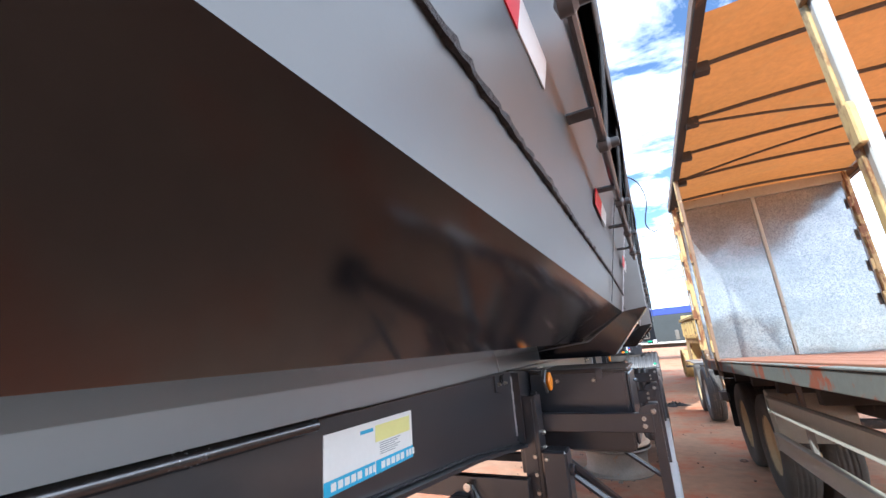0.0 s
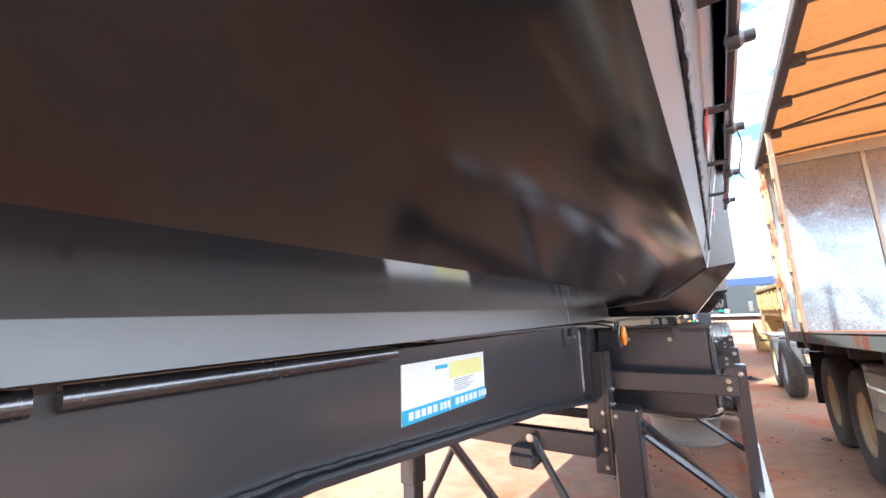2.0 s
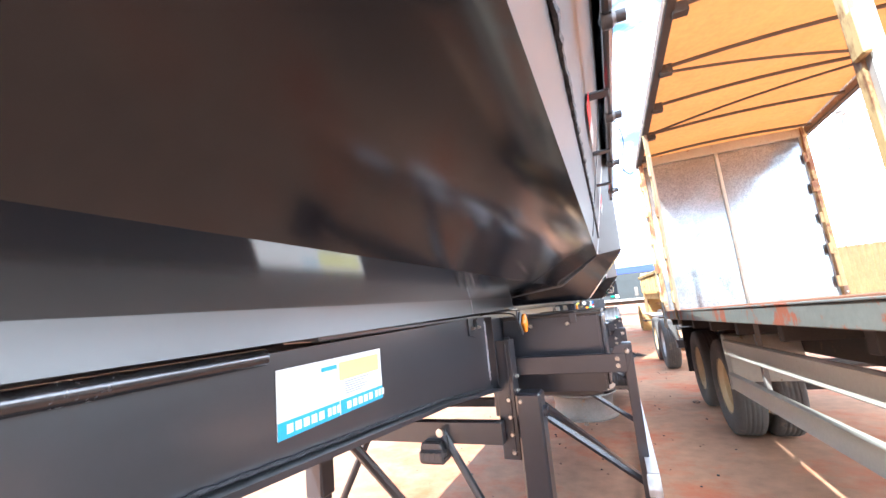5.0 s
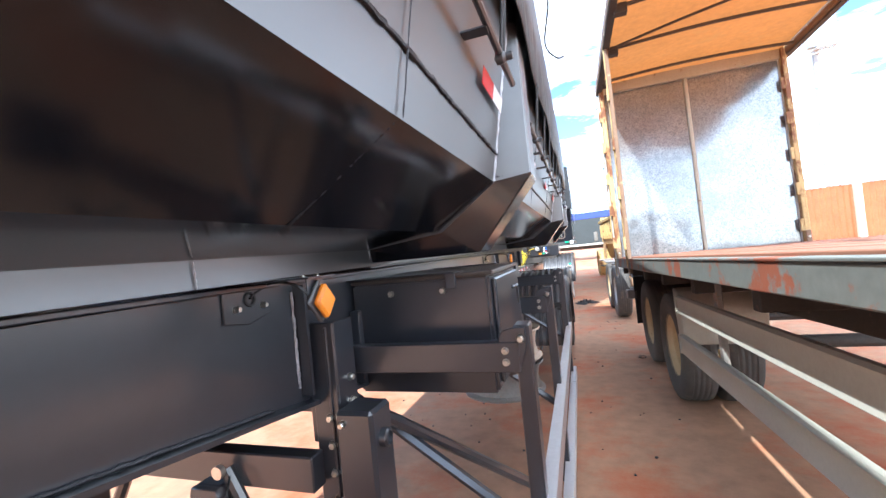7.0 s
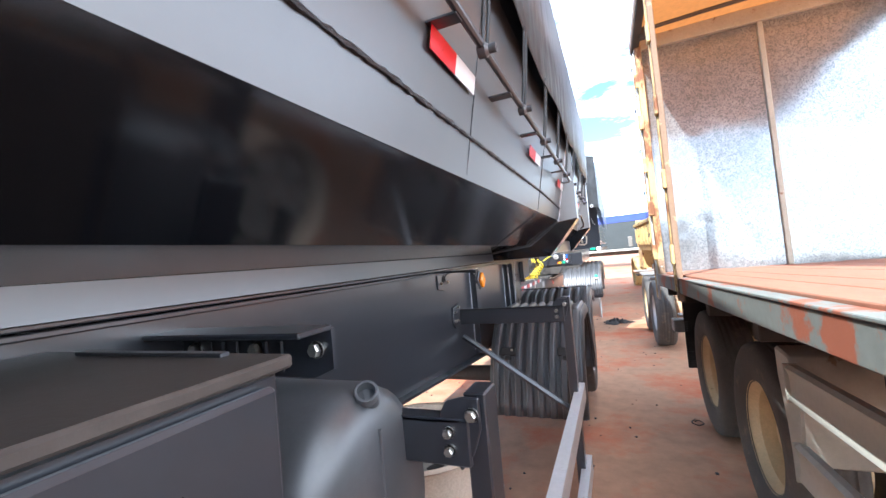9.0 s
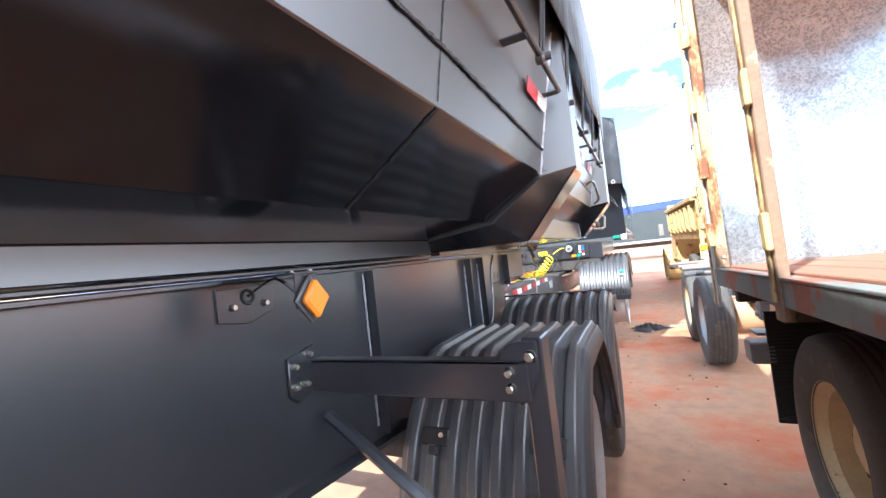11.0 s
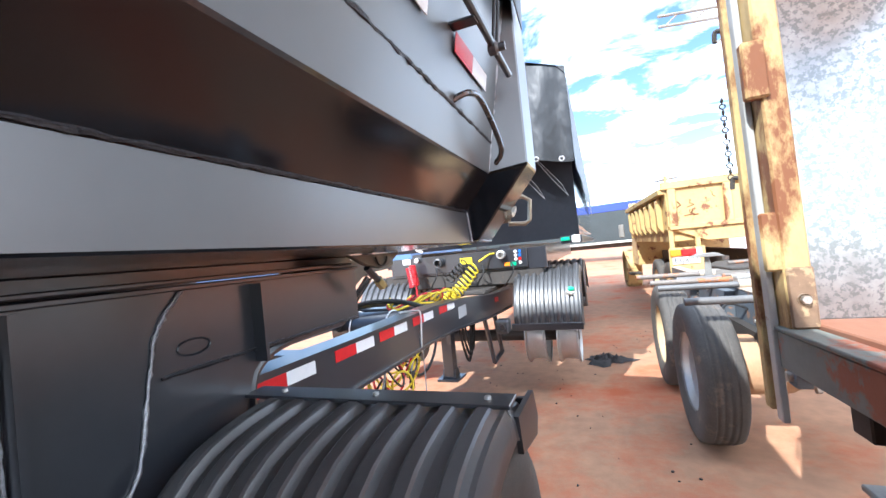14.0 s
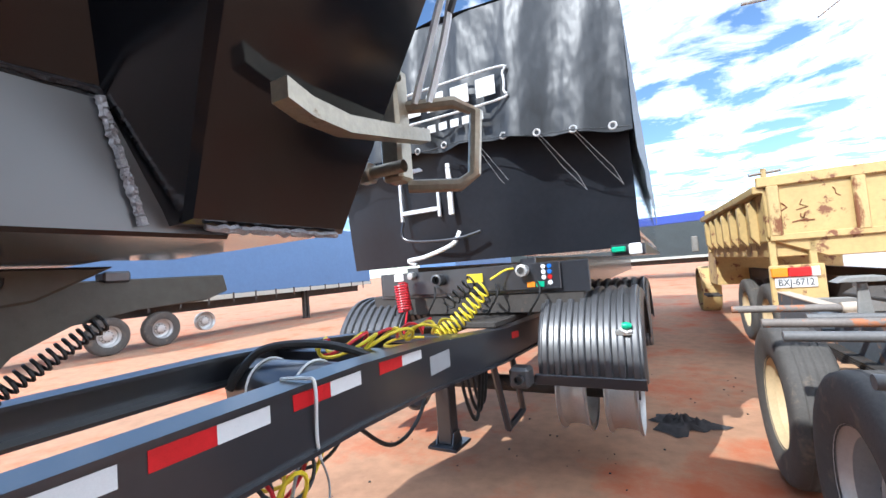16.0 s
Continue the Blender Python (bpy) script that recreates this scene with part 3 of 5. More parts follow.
# landing gear
for sx in (1, -1):
    X = lambda x: x if sx > 0 else 2 * CX - x
    leg = thing("landing_gear", "black square landing leg with bolted bracket under trailer", "landing gear", "landing gear pair")
    part("outer_tube", box(X(-0.58), X(-0.445), 2.40, 2.535, 0.50, 1.13, 0.012), M["beam"], leg)
    part("inner_tube", box(X(-0.565), X(-0.46), 2.415, 2.52, 0.06, 0.55, 0.008), M["beam"], leg)
    part("foot", box(X(-0.65), X(-0.38), 2.29, 2.58, 0.0, 0.06, 0.01), M["beam"], leg)
    part("bracket_web", box(X(-0.688), X(-0.592), 2.45, 2.46, 0.78, 1.405, 0.003), M["beam"], leg)
    for xa in (-0.688, -0.600):
        part("bracket_flange", box(X(xa), X(xa + 0.008), 2.46, 2.575, 0.78, 1.405, 0.003), M["beam"], leg)
    part("bracket_lip", box(X(-0.622), X(-0.612), 2.442, 2.452, 0.80, 1.39, 0.002), M["beam"], leg)
    part("mount_plate", box(X(-0.71), X(-0.66), 2.46, 2.47, 1.0, 1.40, 0.003), M["beam"], leg)
    bolt(leg, (X(-0.55), 2.40, 1.09), "y", 0.010)
    part("shaft_boss", lathe([(0.03, 0), (0.03, 0.02), (0.022, 0.025), (0.022, 0.012), (0.001, 0.012)], (X(-0.445), 2.46, 1.03), "x", 18), M["beam"], leg)
    for z in (0.82, 0.91, 1.0, 1.09):
        bolt(leg, (X(-0.625), 2.45, z), "y", 0.012)
    for z in (1.12, 1.2):
        bolt(leg, (X(-0.592), 2.53, z), "x", 0.011, 1)
lb = thing("landing_gear_brace", "black crossbar and braces between landing legs", "brace")
part("cross_tube", box(2 * CX + 0.66, -0.66, 2.375, 2.44, 0.875, 0.99, 0.005), M["beam"], lb)
part("rear_tube", box(2 * CX + 0.66, -0.66, 2.75, 2.80, 0.98, 1.03, 0.004), M["beam"], lb)
for a, b in (((-0.49, 2.56, 1.06), (-0.04, 3.22, 0.45)), ((-1.0, 2.36, 0.94), (-0.70, 2.36, 0.42)), ((2 * CX + 1.0, 2.36, 0.94), (2 * CX + 0.70, 2.36, 0.42)), ((-0.66, 2.48, 0.50), (-0.95, 2.0, 0.62)), ((-0.95, 2.0, 0.62), (-1.25, 1.6, 1.30))):
    part("brace", tube([a, b], 0.022, 8), M["beam"], lb)
part("brace_pin", lathe([(0.022, 0), (0.022, -0.02), (0.001, -0.022)], (-1.0, 2.34, 0.945), "y", 12), M["bolt"], lb)
mb = thing("valve_box", "black ribbed valve box under the crossbar", "box")
part("case", box(-1.13, -0.975, 2.30, 2.42, 0.785, 0.86, 0.015), M["plastic"], mb)
part("lid", prism([(-1.12, 0.86), (-0.985, 0.86), (-1.0, 0.895), (-1.11, 0.895)], "y", 2.31, 2.41, bev=0.004), M["plastic"], mb)
for k in range(4):
    part("rib", box(-1.105 + k * 0.033, -1.095 + k * 0.033, 2.298, 2.302, 0.80, 0.85, 0.001), M["plastic"], mb)
part("neck", box(-1.10, -1.0, 2.33, 2.39, 0.875, 0.90, 0.004), M["beam"], mb)
part("lead", tube(smooth_path([(-0.98, 2.31, 0.82), (-0.955, 2.30, 0.84), (-0.95, 2.31, 0.89), (-0.965, 2.34, 0.93)]), 0.004, 6), M["blackhose"], mb)

# side guard
sg = thing("side_guard", "side underrun guard with white rails on black posts", "guard")
for y in (2.66, 3.82, 5.575):
    ps = part("guard_post", box(-0.02, 0.03, y - 0.04, y + 0.04, 0.18, 1.34, 0.004), M["beam"], sg)
    ga = part("guard_arm", box(-0.68, -0.005, y - 0.06, y - 0.045, 1.19, 1.29, 0.004), M["beam"], sg)
    part("guard_arm_lip", box(-0.68, -0.025, y - 0.06, y - 0.01, 1.28, 1.288, 0.002), M["beam"], sg)
    part("arm_plate", prism([(y - 0.13, 1.31), (y - 0.02, 1.33), (y - 0.02, 1.19), (y - 0.1, 1.17), (y - 0.13, 1.2)], "x", -0.71, -0.698, bev=0.002), M["beam"], sg)
    part("arm_brace", tube([(-0.69, y, 1.1), (-0.005, y + 0.02, 0.62)], 0.02, 6), M["beam"], sg)
    part("post_plate", prism([(-0.072, 1.235), (-0.07, 1.30), (-0.055, 1.325), (-0.02, 1.335), (0.02, 1.335), (0.02, 1.27), (0.0, 1.215), (-0.03, 1.18)], "y", y - 0.056, y - 0.046, bev=0.003), M["beam"], sg)
    bolt(sg, (0.003, y - 0.056, 1.30), "y", 0.012)
    for z in (1.225, 1.262):
        bolt(sg, (-0.05, y - 0.06, z), "y", 0.010)
    for dy, z in ((-0.11, 1.28), (-0.11, 1.22), (-0.07, 1.22), (-0.05, 1.305)):
        bolt(sg, (-0.698, y + dy, z), "x", 0.008, 1)
for z in (0.66, 0.20):
    rl = part("guard_rail", box(0.03, 0.057, 2.42, 5.72, z, z + 0.10, 0.004), M["alu"], sg, "white painted aluminium rail")
    part("rail_lip", box(0.005, 0.057, 2.42, 5.72, z + 0.098, z + 0.104, 0.001), M["alu"], rl)

for z in (0.66, 0.20):
    part("rail_nose", prism([(2.42, z), (2.42, z + 0.1), (2.38, z + 0.09), (2.36, z + 0.05), (2.38, z + 0.01)], "x", 0.0, 0.057, bev=0.004), M["alu"], sg)

# tool box and water tank
tb = thing("tool_box", "black steel tool box with drop door", "tool box")
part("case", box(-0.70, -0.118, 2.77, 3.385, 1.06, 1.505, 0.012, seg=2), M["beam"], tb)
part("lid_rim", box(-0.70, -0.10, 2.765, 3.39, 1.50, 1.518, 0.004), M["dustytop"], tb, "dusty lid")
part("lid_strap", box(-0.71, -0.245, 2.752, 2.90, 1.519, 1.524, 0.002), M["beam"], tb)
part("lid_strap", box(-0.285, -0.245, 2.758, 2.770, 1.46, 1.519, 0.002), M["beam"], tb)
part("hinge_lug", box(-0.70, -0.66, 2.74, 2.77, 1.10, 1.40, 0.004), M["beam"], tb)
part("door", box(-0.118, -0.10, 2.81, 3.36, 1.09, 1.485, 0.006), M["beam"], tb)
hd = part("latch", box(-0.088, -0.083, 3.205, 3.225, 1.33, 1.425, 0.002), M["steelbar"], tb, "grey steel latch")
part("latch_pin", tube([(-0.1, 3.15, 1.415), (-0.085, 3.22, 1.415)], 0.008, 8), M["steelbar"], hd)
part("hinge_strip", box(-0.55, -0.2, 3.36, 3.375, 1.518, 1.524, 0.001), M["beam"], tb)
for x in (-0.52, -0.30):
    bolt(tb, (x, 2.77, 1.455), "y", 0.011)
wt = thing("water_tank", "black moulded plastic water tank with filler neck", "tank")
bm = lathe([(0.001, -0.28), (0.20, -0.28), (0.255, -0.24), (0.265, -0.2), (0.265, 0.2), (0.255, 0.24), (0.20, 0.28), (0.001, 0.285)], (0, 0, 0), "x", 36)
bmesh.ops.transform(bm, matrix=Matrix.Translation((-0.44, 3.66, 1.12)) @ Matrix.Diagonal((1, 0.9, 1, 1)), verts=bm.verts)
part("tank_shell", bm, M["plastic"], wt, "", 0.9)
part("seam", tube([(-0.158, 3.665, 0.92), (-0.157, 3.665, 1.30)], 0.004, 6), M["plastic"], wt)
neck = Matrix.Translation((-0.185, 3.67, 1.36)) @ Euler((radians(38), radians(30), 0)).to_matrix().to_4x4() @ Matrix.Scale(0.68, 4)
bm = lathe([(0.034, -0.05), (0.034, 0.04), (0.027, 0.04), (0.027, 0.0), (0.001, 0.0)], (0, 0, 0), "z", 20)
for k in range(3):
    lathe([(0.034, 0.008 + k * 0.01), (0.037, 0.012 + k * 0.01), (0.034, 0.016 + k * 0.01)], (0, 0, 0), "z", 20, bm)
bmesh.ops.transform(bm, matrix=neck, verts=bm.verts)
part("filler_neck", bm, M["plastic"], wt, "threaded open filler neck")
bk = thing("tank_bracket", "black L-shaped tank bracket with slotted gusset", "bracket")
part("angle", box(-0.72, -0.25, 3.56, 3.66, 1.50, 1.512, 0.003), M["beam"], bk)
part("angle", prism([(-0.72, 1.505), (-0.25, 1.505), (-0.25, 1.42), (-0.30, 1.40), (-0.72, 1.40)], "y", 3.655, 3.667), M["beam"], bk)
for k in range(6):
    part("rib", box(-0.62 + k * 0.045, -0.605 + k * 0.045, 3.647, 3.655, 1.41, 1.48, 0.003), M["beam"], bk)
for x in (-0.66, -0.46, -0.29):
    bolt(bk, (x, 3.655, 1.46), "y", 0.015)


# ---- wheels, rims, fenders ----
def rim_prof(s=1):
    return [(0.295, 0.0), (0.300, 0.012), (0.285, 0.022), (0.272, 0.03), (0.262, 0.06), (0.255, 0.10), (0.262, 0.15), (0.272, 0.19), (0.285, 0.198), (0.300, 0.208), (0.295, 0.22)]


def add_rim(parent, at, m="rim", disc=0.08):
    r = part("rim", lathe(rim_prof(), at, "x", 40), M[m], parent, "bare steel wheel rim")
    inner = [(0.293, 0.0), (0.282, 0.02), (0.25, 0.05), (0.245, 0.17), (0.282, 0.2), (0.293, 0.22)]
    lathe_in = lathe(inner, at, "x", 40)
    part("rim_inside", lathe_in, M[m], r)
    d = lathe([(0.248, disc), (0.20, disc - 0.03), (0.16, disc - 0.035), (0.15, disc + 0.01), (0.11, disc + 0.012), (0.1, disc + 0.03), (0.001, disc + 0.035)], at, "x", 32)
    part("wheel_disc", d, M[m], r)
    return r


def add_tyre(parent, at, w=0.27, R=0.51, m="tyre", rimm="creamrim", r0=0.285, groove=0.004):
    h = w / 2
    prof = [(r0, -h * 0.78), (r0 + 0.03, -h * 0.92), (R * 0.8, -h), (R * 0.92, -h * 0.97), (R * 0.975, -h * 0.86), (R * 0.99, -h * 0.7)]
    for g in (-0.45, -0.15, 0.15, 0.45):
        c = g * h
        prof += [(R, c - 0.008 * 1.2), (R - groove, c - 0.006), (R - groove, c + 0.006), (R, c + 0.008 * 1.2)]
    prof += [(R * 0.99, h * 0.7), (R * 0.975, h * 0.86), (R * 0.92, h * 0.97), (R * 0.8, h), (r0 + 0.03, h * 0.92), (r0, h * 0.78)]
    t = part("tyre", lathe(prof, at, "x", 48), M[m], parent, "dusty worn tyre", 0.9)
    return t


def wheel(name, label, at, side=-1, bare=False, dual=True, rimm="creamrim", R=0.51, group="", turn=None):
    """A dual wheel set; side -1 shows its outer face to -x."""
    o = thing(name, label, "wheel", group, at=turn)
    x, y, z = at
    step = 0.33
    for k in range(2 if dual else 1):
        xc = x - side * (0.14 + k * step)
        if not bare:
            add_tyre(o, (xc, y, z), R=R)
        rr = part("rim", lathe([(p, side * (q - 0.11)) for p, q in rim_prof()] if k == 0 else [(p, q - 0.11) for p, q in rim_prof()], (xc, y, z), "x", 40), M[rimm], o, "steel wheel rim")
        if k == 0:
            # face with dished disc and hub, set back from the outer lip
            d = lathe([(0.293, side * 0.112), (0.282, side * 0.09), (0.25, side * 0.06), (0.246, side * -0.03), (0.21, side * -0.05), (0.17, side * -0.055), (0.16, side * -0.02), (0.12, side * -0.015), (0.11, side * 0.02), (0.08, side * 0.03), (0.001, side * 0.03)], (xc, y, z), "x", 40)
            part("wheel_disc", d, M[rimm], rr)
            for j in range(10):
                a = 2 * math.pi * j / 10
                part("wheel_nut", lathe([(0.014, 0), (0.014, side * 0.03), (0.001, side * 0.032)], (xc - side * 0.02, y + 0.138 * math.cos(a), z + 0.138 * math.sin(a)), "x", 6), M["undercarriage"], rr)
        elif bare:
            part("rim_inside", lathe([(0.25, -0.1), (0.246, 0), (0.25, 0.1)], (xc, y, z), "x", 32), M[rimm], rr)
    return o


def fender(prof, x0, x1, label, ribs=8):
    """A moulded fender: a side profile (y, z) swept across with raised ribs, and a rounded outer cheek."""
    o = thing("mudguard", label, "mudguard", "trailer mudguards")
    pts = [Vector((0, y, z)) for y, z in prof]
    nrm = []
    for i in range(len(pts)):
        d = (pts[min(i + 1, len(pts) - 1)] - pts[max(i - 1, 0)]).normalized()
        nrm.append(Vector((0, -d.z, d.y)))
    xs = []
    w = (x1 - x0) / ribs
    for k in range(ribs):
        a = x0 + k * w
        xs += [(a + 0.06 * w, 0), (a + 0.32 * w, 0), (a + 0.42 * w, 0.018), (a + 0.50 * w, 0.022), (a + 0.80 * w, 0.022), (a + 0.88 * w, 0.018), (a + 0.98 * w, 0)]
    xs += [(x1 + 0.01, 0.0), (x1 + 0.025, -0.03), (x1 + 0.03, -0.07)]
    rings = [[p + n * h + Vector((x, 0, 0)) for x, h in xs] for p, n in zip(pts, nrm)]
    sh = part("shell", loft(rings, closed=False), M["plastic"], o, "ribbed black plastic shell", 0.45)
    m2 = sh.modifiers.new("thick", "SOLIDIFY"); m2.thickness = 0.006; m2.offset = -1
    return o


def clamp(parent, x, y, z, tilt):
    """A black box across two ribs, painted as the shade in a strap cutout, with its bolt."""
    bm = box(-0.055, 0.055, -0.03, 0.03, -0.012, 0.012, 0.006)
    box(-0.02, 0.02, -0.06, -0.03, -0.008, 0.014, 0.005, bm)
    bmesh.ops.transform(bm, matrix=pose(x, y, z, tilt, 0, 0), verts=bm.verts)
    part("cutout_dark", bm, M["ink"], parent, "black box for the shade in a strap cutout")
    part("pocket_bolt", lathe([(0.009, 0.0), (0.008, -0.006), (0.001, -0.007)], (x + 0.03, y - 0.018, z + 0.016), "y", 8), M["bolt"], parent)


f1 = smooth_path([(0, 5.72, 0.52), (0, 5.80, 0.80), (0, 5.90, 0.98), (0, 6.08, 1.15), (0, 6.20, 1.168), (0, 6.50, 1.168), (0, 6.64, 1.15), (0, 6.84, 0.98), (0, 6.94, 0.80), (0, 7.0, 0.6)], 3)
fo = fender([(p.y, p.z) for p in f1], -0.60, 0.03, "black ribbed plastic mudguard over a bare rim")
for x in (-0.46, -0.06):
    clamp(fo, x, 5.848, 0.93, 62)
f2 = smooth_path([(0, 6.99, 0.52), (0, 7.05, 0.80), (0, 7.14, 0.98), (0, 7.30, 1.14), (0, 7.45, 1.19), (0, 7.60, 1.20)], 3)
fo = fender([(p.y, p.z) for p in f2], -0.66, 0.03, "black ribbed plastic half mudguard ending in a steel bar")
for x in (-0.52, -0.10):
    clamp(fo, x, 7.098, 0.945, 62)
part("end_bar", box(-0.72, 0.06, 7.56, 7.64, 1.215, 1.225, 0.002), M["beam"], fo, "flat black cover bar")
for x in (-0.6, -0.3, 0.0):
    part("cover_bolt", lathe([(0.009, 0.0), (0.008, 0.006), (0.001, 0.008)], (x, 7.60, 1.225), "z", 10), M["rim"], fo)
part("rear_bar", box(-0.50, 0.05, 7.865, 7.885, 1.08, 1.13, 0.003), M["beam"], fo)
f5 = smooth_path([(0, 7.64, 1.20), (0, 7.72, 1.15), (0, 7.80, 1.11), (0, 7.86, 1.10)], 3)
ft = fender([(p.y, p.z) for p in f5], -0.58, 0.02, "short black ribbed mudguard tail behind the bar")
part("end_bracket", prism([(7.66, 1.16), (7.88, 1.15), (7.92, 1.06), (7.88, 1.02), (7.68, 1.06)], "x", 0.04, 0.055), M["beam"], fo)
f3 = smooth_path([(0, 10.83, 0.75), (0, 10.84, 0.92), (0, 10.93, 1.12), (0, 11.10, 1.28), (0, 11.35, 1.32), (0, 11.55, 1.28), (0, 11.75, 1.1), (0, 11.84, 0.9)], 3)
fo = fender([(p.y, p.z) for p in f3], -0.62, 0.04, "black ribbed plastic mudguard over bare dual rims", 8)
part("end_bar", box(-0.64, 0.06, 10.80, 10.835, 0.72, 0.79, 0.004), M["beam"], fo)
fl = fender([(p.y, p.z) for p in f3], -2.50, -1.84, "black ribbed plastic mudguard on the far side", 8)
f4 = fender([(p.y + 1.25, p.z) for p in f3], -0.62, 0.04, "black ribbed plastic mudguard over the rear axle", 8)
wheel("wheel", "bare steel dual rims without tyres under mudguard", (0.02, 6.37, 0.62), 1, True, rimm="rim", group="tipper wheels")
wheel("wheel", "dual wheel with worn tyre under mudguard", (0.02, 7.62, 0.60), 1, False, rimm="rim", group="tipper wheels", R=0.50)
wheel("wheel", "bare steel dual rims without tyres under mudguard", (0.02, 11.28, 0.58), 1, True, rimm="rim", group="tipper wheels")
wheel("wheel", "bare steel dual rims without tyres on far side", (2 * CX - 0.02, 11.28, 0.58), -1, True, rimm="rim", group="tipper wheels")
for y, z in ((6.37, 0.62), (7.62, 0.6), (11.28, 0.58)):
    part("axle", tube([(2 * CX, y, z), (-0.02, y, z)], 0.065, 14), M["undercarriage"], tip)
# spare rims in a carrier
sr = thing("spare_rim_rack", "two dusty bare rims hung in a carrier under the trailer", "wheel rim")
part("carrier_bar", box(-1.6, -0.40, 4.27, 4.33, 1.02, 1.08, 0.005), M["beam"], sr)
part("carrier_bolt", tube([(-0.42, 4.3, 0.45), (-0.42, 4.3, 1.03)], 0.02, 8), M["steel"], sr)
for z in (0.55, 0.79):
    rm = part("rim_ring", lathe([(p, q) for p, q in rim_prof()], (-0.42, 4.3, z), "z", 40), M["sleeve"] if z > 0.6 else M["chassisgrey"], sr, "dusty bare steel rim")
    part("rim_disc", lathe([(0.255, 0.12), (0.2, 0.16), (0.15, 0.17), (0.13, 0.15), (0.02, 0.15)], (-0.42, 4.3, z), "z", 32), M["chassisgrey"], rm)
    # no holes cut: black discs paint the shade inside the hand holes
    for j in range(8):
        q = 2 * math.pi * j / 8
        part("hand_hole_dark", lathe([(0.03, 0.0), (0.001, 0.004)], (-0.42 + 0.175 * math.cos(q), 4.3 + 0.175 * math.sin(q), z + 0.166), "z", 12), M["ink"], rm)

# sub-frame under the rear bay
part("sub_frame", box(-0.80, -0.74, 6.6, 8.2, 1.562, 1.604, 0.004), M["beam"], tip)
part("sub_frame", box(2 * CX + 0.74, 2 * CX + 0.80, 6.6, 8.2, 1.562, 1.604, 0.004), M["beam"], tip)
part("sub_frame_plate", box(2 * CX + 0.80, -0.80, 6.6, 8.25, 1.585, 1.604, 0.004), M["beam"], tip)

# rear frame that carries the next trailer
rf = thing("rear_frame", "black rear coupling frame with reflective tape", "chassis frame")
for sx in (1, -1):
    X = lambda x: x if sx > 0 else 2 * CX - 0.12 - x
    lift = 0 if sx > 0 else 0.09      # the far rail is shallower
    for nm, za, zc2, xa, xb in (("rail_web", 0.0, 0.012, -0.83, -0.818), ("rail_top", 0.215, 0.23, -0.93, -0.80), ("rail_bottom", -0.005, 0.01, -0.93, -0.80)):
        ys2 = [(7.25, 1.01), (8.3, 1.0), (9.2, 1.0), (9.7, 0.98), (10.7, 0.89), (11.6, 0.85), (14.5, 0.85)]
        if nm == "rail_web":
            rings = [[(X(xa), y, z + lift), (X(xb), y, z + lift), (X(xb), y, z + 0.22), (X(xa), y, z + 0.22)] for y, z in ys2]
        else:
            up = lift if nm == "rail_bottom" else 0
            rings = [[(X(xa), y, z + za + up), (X(xb), y, z + za + up), (X(xb), y, z + zc2 + up), (X(xa), y, z + zc2 + up)] for y, z in ys2]
        part(nm, loft(rings), M["beam"], rf)
for y in (8.15, 9.6, 10.5):
    part("cross_member", box(2 * CX + 0.71, -0.83, y, y + 0.12, 1.05, 1.18 if y < 10 else 1.1, 0.005), M["beam"], rf)
for y, n in ((7.68, 2), (8.127, 2), (8.5, 2), (8.9, 2), (9.33, 2), (10.9, 1)):
    tape(rf, -0.8175, y, 1.155 - 0.10 * max(0, y - 9.5), n, 0.05, 0.158, -0.01 if y < 9.5 else -0.09)
part("type_plate", box(-0.818, -0.815, 9.72, 9.92, 1.05, 1.14, 0), M["greyhose"], rf, "worn grey type plate")

# ---- trailer with the black tarp, coupled behind ----
tt = thing("tarped_trailer", "black trailer with loose black tarp over its front", "trailer")
part("body", box(2 * CX - 0.06, 0.06, 11.3, 21, 1.75, 3.1, 0.02), M["black"], tt, "glossy black trailer body")
rings = []
for k, z in enumerate((1.62, 1.9, 2.3, 2.55)):
    pts = []
    for i in range(25):
        x = 0.09 + (2 * CX - 0.18) * i / 24
        bulge = 0.22 * math.sin(math.pi * i / 24) + 0.012 * math.sin(i * 0.9 + k)
        pts.append((x, 11.25 - bulge - 0.1 * k * 0.5, z))
    rings.append(pts)
part("front_apron", loft(rings, closed=False), M["apron"], tt, "taut black front apron", 1.2)
def hem(x):
    """Height of the tarp's lower edge, which climbs towards the middle."""
    return 2.345 + 0.155 * min(1, max(0, (0.13 - x) / 1.1))


rings = []
for k, z in enumerate((2.42, 2.6, 2.9, 3.15, 3.28)):
    pts = []
    for i in range(33):
        u = i / 32
        x = 0.13 + (2 * CX - 0.26) * u
        y = 10.80 + 0.05 * math.sin(u * 40 + k * 0.4) * (1 - k / 5) + 0.03 * math.sin(u * 17)
        pts.append((x, y, z + (0.012 * abs(math.sin(u * 12)) + hem(x) - 2.42 if k == 0 else 0.6 * (hem(x) - 2.42) if k == 1 else 0) + (0.25 * math.sin(math.pi * u) if k >= 3 else 0)))
    rings.append(pts)
part("front_tarp", loft(rings, closed=False), M["tarp"], tt, "shiny hanging tarp flap with eyelets", 1.2)
rings = []
for y in [10.8 + 0.3 * i for i in range(38)]:
    w2 = 0.008 * math.sin(y * 3.1)
    half = [(0.13 + w2, 2.38 + 0.03 * abs(math.sin(y * 2.2))), (0.135, 2.8), (0.13, 3.2), (0.05, 3.3), (-0.5, 3.5), (CX, 3.56)]
    rings.append([(x, y, z) for x, z in half + [(2 * CX - x, z) for x, z in reversed(half[:-1])]])
part("top_tarp", loft(rings, closed=False), M["tarp"], tt, "shiny black tarp", 1.2)
